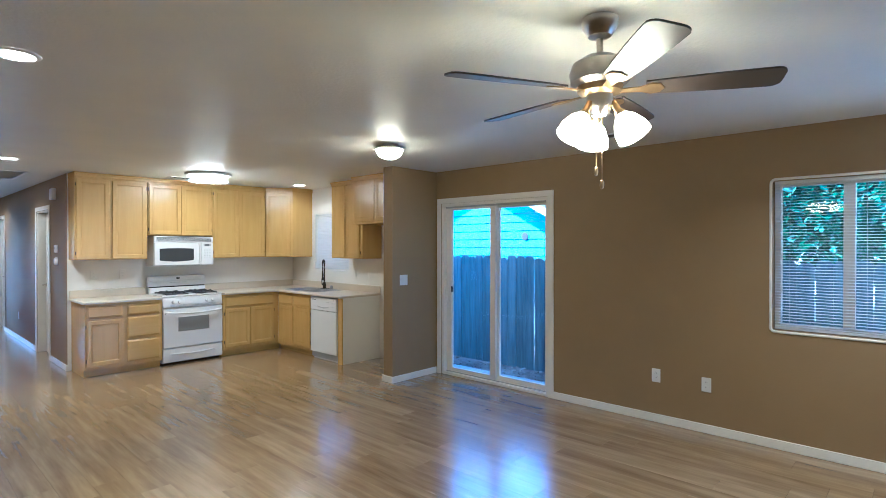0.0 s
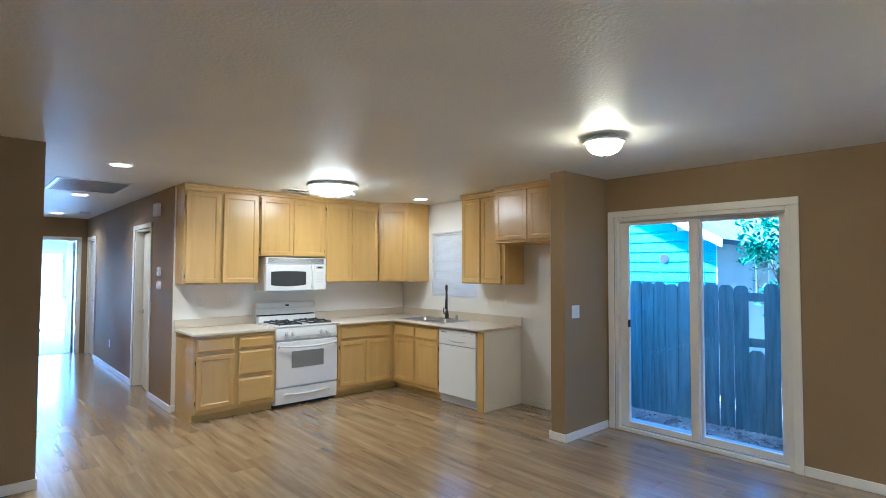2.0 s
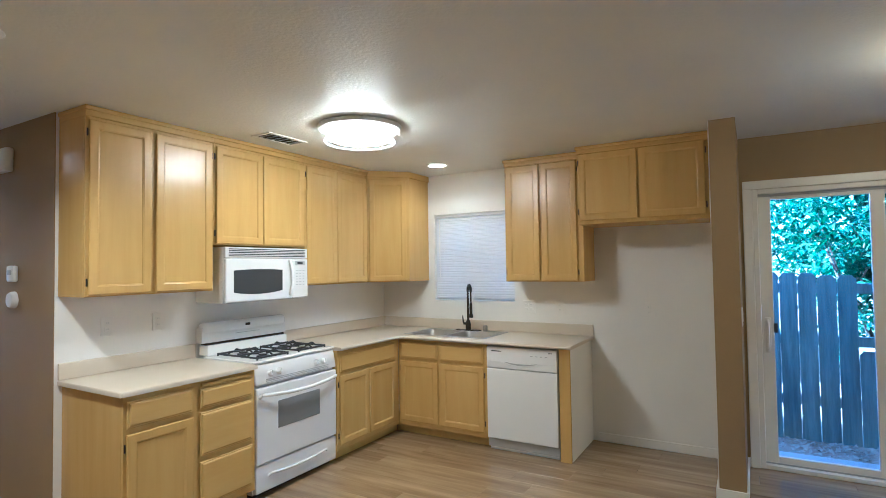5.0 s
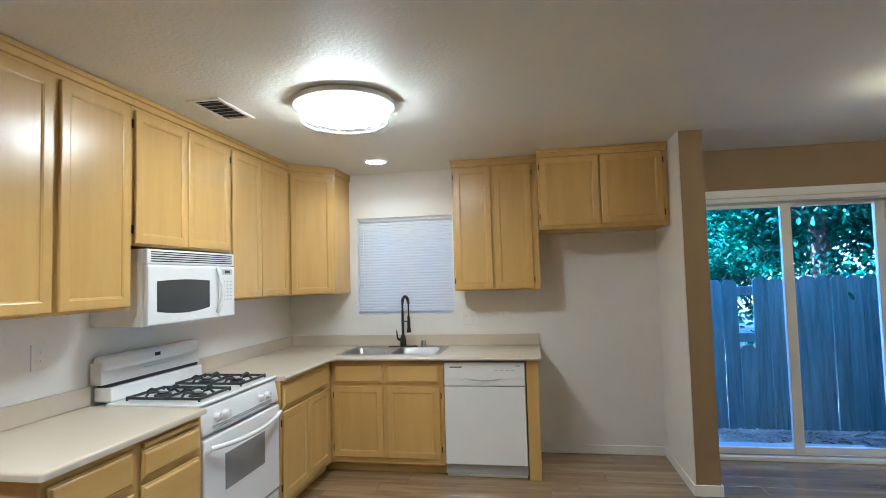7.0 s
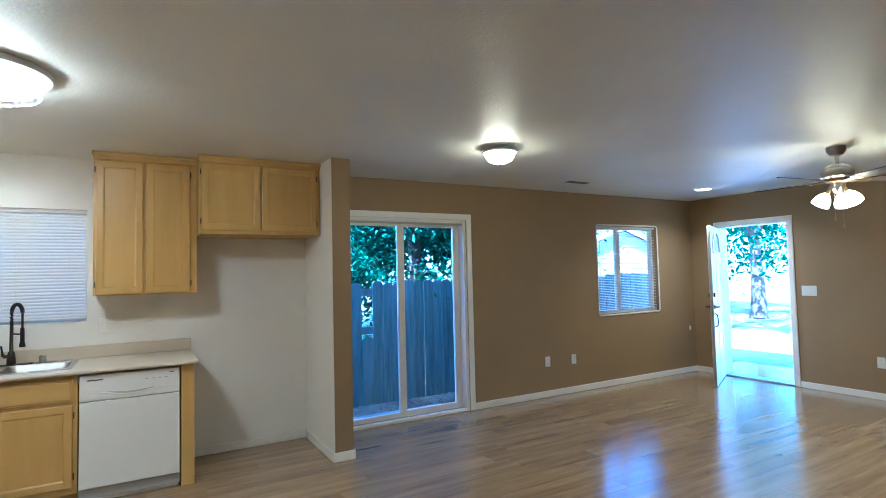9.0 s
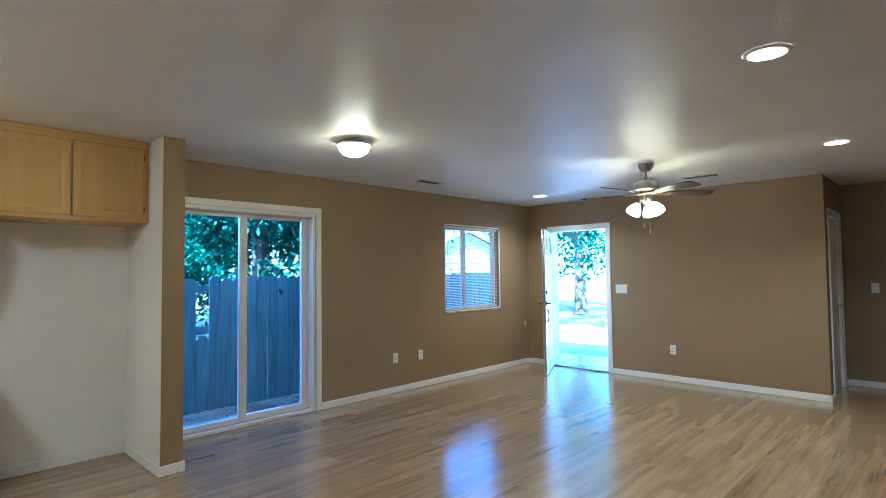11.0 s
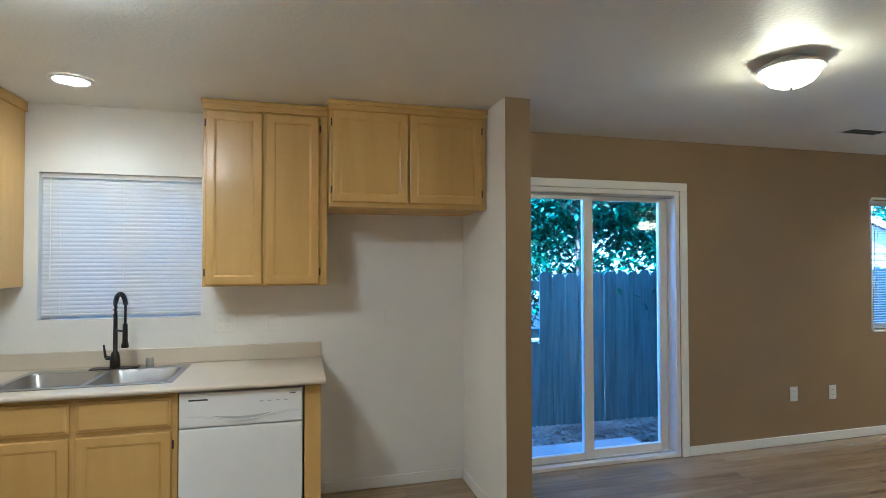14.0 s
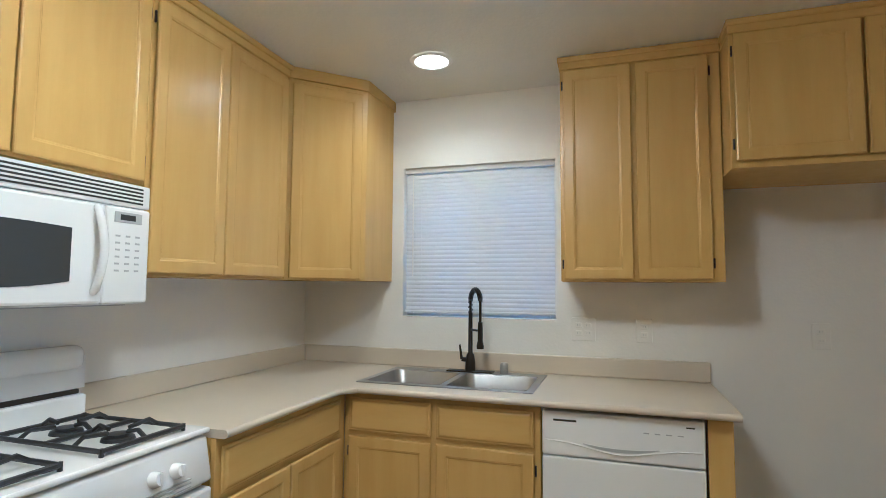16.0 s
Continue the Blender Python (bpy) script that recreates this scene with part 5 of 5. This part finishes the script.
for sgn in (1, -1):
    bm = bmesh.new()
    e0 = (-6.31 + sgn * 2.28, HZ - 0.09 + 0.02)
    pts = [(-6.31, 3.14), e0, (e0[0], e0[1] + 0.07), (-6.31, 3.22)]
    a = [bm.verts.new((x, HY - 0.3, z)) for x, z in pts]
    c = [bm.verts.new((x, 13.8, z)) for x, z in pts]
    bm.faces.new(a)
    bm.faces.new(c[::-1])
    for k in range(4):
        j = (k + 1) % 4
        bm.faces.new((c[k], c[j], a[j], a[k]))
    part("roof", bm, M["shingle"], sh, "grey shingle roof slope")
    bm = bmesh.new()
    pts = [(-6.31, 3.10), (e0[0], e0[1] - 0.05), (e0[0], e0[1] + 0.075), (-6.31, 3.225)]
    a = [bm.verts.new((x, HY - 0.33, z)) for x, z in pts]
    c = [bm.verts.new((x, HY - 0.302, z)) for x, z in pts]
    bm.faces.new(a)
    bm.faces.new(c[::-1])
    for k in range(4):
        j = (k + 1) % 4
        bm.faces.new((c[k], c[j], a[j], a[k]))
    part("fascia", bm, M["trim"], sh, "white painted fascia board")
bm = bmesh.new()
tube(bm, [(-5.0, HY - 0.03, 1.72), (-5.0, HY - 0.024, 1.72)], 0.07, 20)
part("round_vent", bm, M["dark"], sh, "dark round vent")
wdw = part("window", boxes((HX + 0.01, 9.6, 1.1, HX + 0.04, 10.3, 1.75), bevel=0.005), M["trim"], sh, "white framed window")
part("window_pane", boxes((HX + 0.035, 9.67, 1.17, HX + 0.043, 10.23, 1.68)), M["dark_glass"], wdw, "dark window pane")


def tree(x, y, hgt, r, trunk, seed, count, low, size=0.11, bark="bark", flare=1.45):
    """A tapered, forking trunk and a crown of many separate leaves in uneven clumps."""
    rt = random.Random(seed)
    root = thing("garden_tree", (x, y, -0.12), "leafy green tree with a dark trunk" if bark == "bark" else "leafy tree with a flared trunk coloured for sunlight", "tree")
    bm = bmesh.new()
    top = Vector((x + rt.uniform(-0.3, 0.3), y + rt.uniform(-0.2, 0.2), low + 0.3))
    tube(bm, [(x, y, -0.11), (x + 0.01, y, 0.12), (x + 0.03, y, low * 0.4), top], [trunk * flare, trunk * (0.4 + 0.5 * flare), trunk * 0.95, trunk * 0.7], 14)
    tips = []
    for k in range(7):
        a = 2 * math.pi * k / 7 + rt.uniform(-0.3, 0.3)
        e = top + Vector((math.cos(a) * r * rt.uniform(0.5, 0.85), math.sin(a) * r * rt.uniform(0.5, 0.85), rt.uniform(0.1, 0.9) * (hgt - low)))
        mid = top.lerp(e, 0.5) + Vector((rt.uniform(-0.2, 0.2), rt.uniform(-0.2, 0.2), 0.15))
        tube(bm, [top - Vector((0, 0, 0.15)), mid, e], [trunk * 0.5, trunk * 0.3, trunk * 0.1], 8)
        tips += [mid, e]
    part("trunk", bm, M[bark], root, "dark bark trunk and limbs" if bark == "bark" else "trunk and limbs in light bark brightened for sunlight", True)
    verts, faces = [], []
    clumps = [t + Vector((rt.gauss(0, r * 0.28), rt.gauss(0, r * 0.28), rt.gauss(0, r * 0.22))) for t in tips for _ in range(3)]
    clumps += [Vector((x + rt.uniform(-r, r), y + rt.uniform(-r, r), rt.uniform(low - 0.7, hgt))) for _ in range(40)]
    for k in range(count):
        c = rt.choice(clumps)
        p = c + Vector((rt.gauss(0, r * 0.16), rt.gauss(0, r * 0.16), rt.gauss(0, r * 0.13)))
        s = size * rt.uniform(0.6, 1.3)
        e = Euler((rt.uniform(-1.1, 1.1), rt.uniform(-1.1, 1.1), rt.uniform(0, 6.28))).to_matrix()
        b0 = len(verts)
        for q in ((-1, 0, 0), (-0.3, 0.42, 0.06), (0.5, 0.36, 0.05), (1, 0, -0.1), (0.5, -0.36, 0.05), (-0.3, -0.42, 0.06)):
            verts.append(p + e @ (Vector(q) * s * 0.6))
        faces += [(b0, b0 + 1, b0 + 2, b0 + 3), (b0, b0 + 3, b0 + 4, b0 + 5)]
    me = bpy.data.meshes.new("crown")
    me.from_pydata([v - base_of(root) for v in verts], [], faces)
    me.materials.append(M["leaf"])
    ob = new("crown", me)
    ob.parent = root
    tagged(ob, "crown of many small green leaves", "", "", "stuff")
    return root


tree(-2.75, 7.3, 1.9, 0.45, 0.03, 31, 2500, 0.9, 0.07)
tree(-1.55, 7.6, 4.2, 1.7, 0.14, 11, 34000, 1.9, 0.085)
tree(0.6, 8.6, 4.6, 2.0, 0.16, 12, 22000, 1.9, 0.08)
tree(-1.7, 12.3, 5.4, 2.0, 0.18, 13, 26000, 2.2, 0.11)
tree(-0.8, 14.5, 6.5, 3.0, 0.22, 15, 18000, 2.0, 0.18)
tree(11.0, 9.2, 6.0, 2.6, 0.20, 16, 6000, 2.2, 0.16)
tree(6.6, 5.7, 5.6, 2.2, 0.21, 18, 8000, 2.5, 0.12, "sunlit_bark", 1.9)
tree(13.5, 12.2, 6.5, 3.0, 0.22, 17, 6000, 2.2, 0.18)

def garden_shed(x, y, half, eave, peak, depth):
    """A small gabled shed: lap boards over the front, a shingle roof with white fascias."""
    root = thing("garden_shed", (x, y + depth / 2, -0.12), "small pale shed with lap siding and a shingle roof", "shed")
    rise = (peak - eave) / half
    bm = bmesh.new()
    fr = [(x - half, eave), (x - half, -0.119), (x + half, -0.119), (x + half, eave), (x, peak)]
    a = [bm.verts.new((u, y, z)) for u, z in fr]
    c = [bm.verts.new((u, y + depth, z)) for u, z in fr]
    bm.faces.new(a)
    bm.faces.new(c[::-1])
    for k in range(5):
        j = (k + 1) % 5
        bm.faces.new((c[k], c[j], a[j], a[k]))
    part("wall", bm, M["grey_siding"], root)
    z = 0.6
    while z < peak - 0.15:
        w = half if z + 0.15 < eave else half - (z + 0.15 - eave) / rise
        bm = bmesh.new()
        for v in box(bm, x - w, y - 0.022, z, x + w, y - 0.0005, z + 0.147):
            if v.co.z > z + 0.1 and v.co.y < y - 0.01:
                v.co.y += 0.014
        part("siding_board", bm, M["grey_siding"], root)
        z += 0.15
    for sgn in (1, -1):
        out = (x + sgn * (half + 0.2), eave - 0.2 * rise)
        for nm, mt, y0, y1, t0, t1 in (("roof", "shingle", y - 0.2, y + depth + 0.2, 0.01, 0.08), ("fascia", "trim", y - 0.225, y - 0.201, -0.05, 0.085)):
            bm = bmesh.new()
            pts = [(x, peak + t0), (out[0], out[1] + t0), (out[0], out[1] + t1), (x, peak + t1)]
            a = [bm.verts.new((u, y0, z)) for u, z in pts]
            c = [bm.verts.new((u, y1, z)) for u, z in pts]
            bm.faces.new(a)
            bm.faces.new(c[::-1])
            for k in range(4):
                j = (k + 1) % 4
                bm.faces.new((c[k], c[j], a[j], a[k]))
            part(nm, bm, M[mt], root, "grey shingle roof slope" if nm == "roof" else "white painted fascia board")


garden_shed(6.1, 10.2, 1.6, 2.12, 2.62, 3.0)

# leaf litter by the fence
rl = random.Random(9)
verts, faces = [], []
for k in range(5200):
    p = Vector((rl.uniform(-5.5, 1.5), rl.uniform(5.0, 5.96), -0.117 + rl.uniform(0, 0.02)))
    if p.x < -2.45 and p.y < 5.3:
        continue
    s = rl.uniform(0.012, 0.04)
    e = Euler((rl.uniform(-0.6, 0.6), rl.uniform(-0.6, 0.6), rl.uniform(0, 6.28))).to_matrix()
    b0 = len(verts)
    for q in ((-1, 0, 0), (0, 0.45, 0.1), (1, 0, 0), (0, -0.45, 0.1)):
        verts.append(p + e @ (Vector(q) * s))
    faces.append((b0, b0 + 1, b0 + 2, b0 + 3))
me = bpy.data.meshes.new("leaf_litter")
me.from_pydata(verts, [], faces)
M["litter"] = paint("dry_leaves", (0.25, 0.24, 0.20), 0.9, 0, 0.5)
me.materials.append(M["litter"])
tagged(new("leaf_litter", me), "dry fallen leaves along the fence", "leaves", "", "stuff")

# ---- floor planks ----
PW, PL = 0.178, 1.22
flo = thing("floor", (0, 0, 0), "oak-look vinyl plank floor", "floor", "", "structure")
rp = random.Random(21)
bm = bmesh.new()
box(bm, 0.0004, 0.0004, -0.011, PL - 0.0004, PW - 0.0004, 0.0, 0.0005, 1)
plank_me = bpy.data.meshes.new("plank")
bm.to_mesh(plank_me)
bm.free()
plank_me.materials.append(M["plank"])
verts, faces = [], []
near = 0
row = 0
y = YSOUTH
while y < YK:
    x = XH - 4.3 - rp.uniform(0, PL)
    while x < XR:
        xc, yc = x + PL / 2, y + PW / 2
        if -7.4 < xc < 1.4 and 0.3 < yc < 4.7 and not (xc < -6.6 and yc > 1.7) and near < 300:
            ob = new("plank", plank_me)
            ob.parent = flo
            ob.location = (x, y, 0)
            near += 1
        else:
            x1, y1 = min(x + PL, XR) - 0.0008, min(y + PW, YK) - 0.0007
            x0, y0 = max(x, XH - 4.3) + 0.0008, y + 0.0007
            if x1 > x0:
                b0 = len(verts)
                verts += [(x0, y0, -0.011), (x1, y0, -0.011), (x1, y1, -0.011), (x0, y1, -0.011), (x0, y0, 0), (x1, y0, 0), (x1, y1, 0), (x0, y1, 0)]
                faces += [tuple(b0 + k for k in q) for q in ((4, 5, 6, 7), (0, 1, 5, 4), (1, 2, 6, 5), (2, 3, 7, 6), (3, 0, 4, 7))]
        x += PL
    y += PW
me = bpy.data.meshes.new("floor_rest")
me.from_pydata(verts, [], faces)
me.materials.append(M["plank_far"])
ob = new("floor_rest", me)
ob.parent = flo
tagged(ob, "remaining oak-look planks", "", "", "stuff")
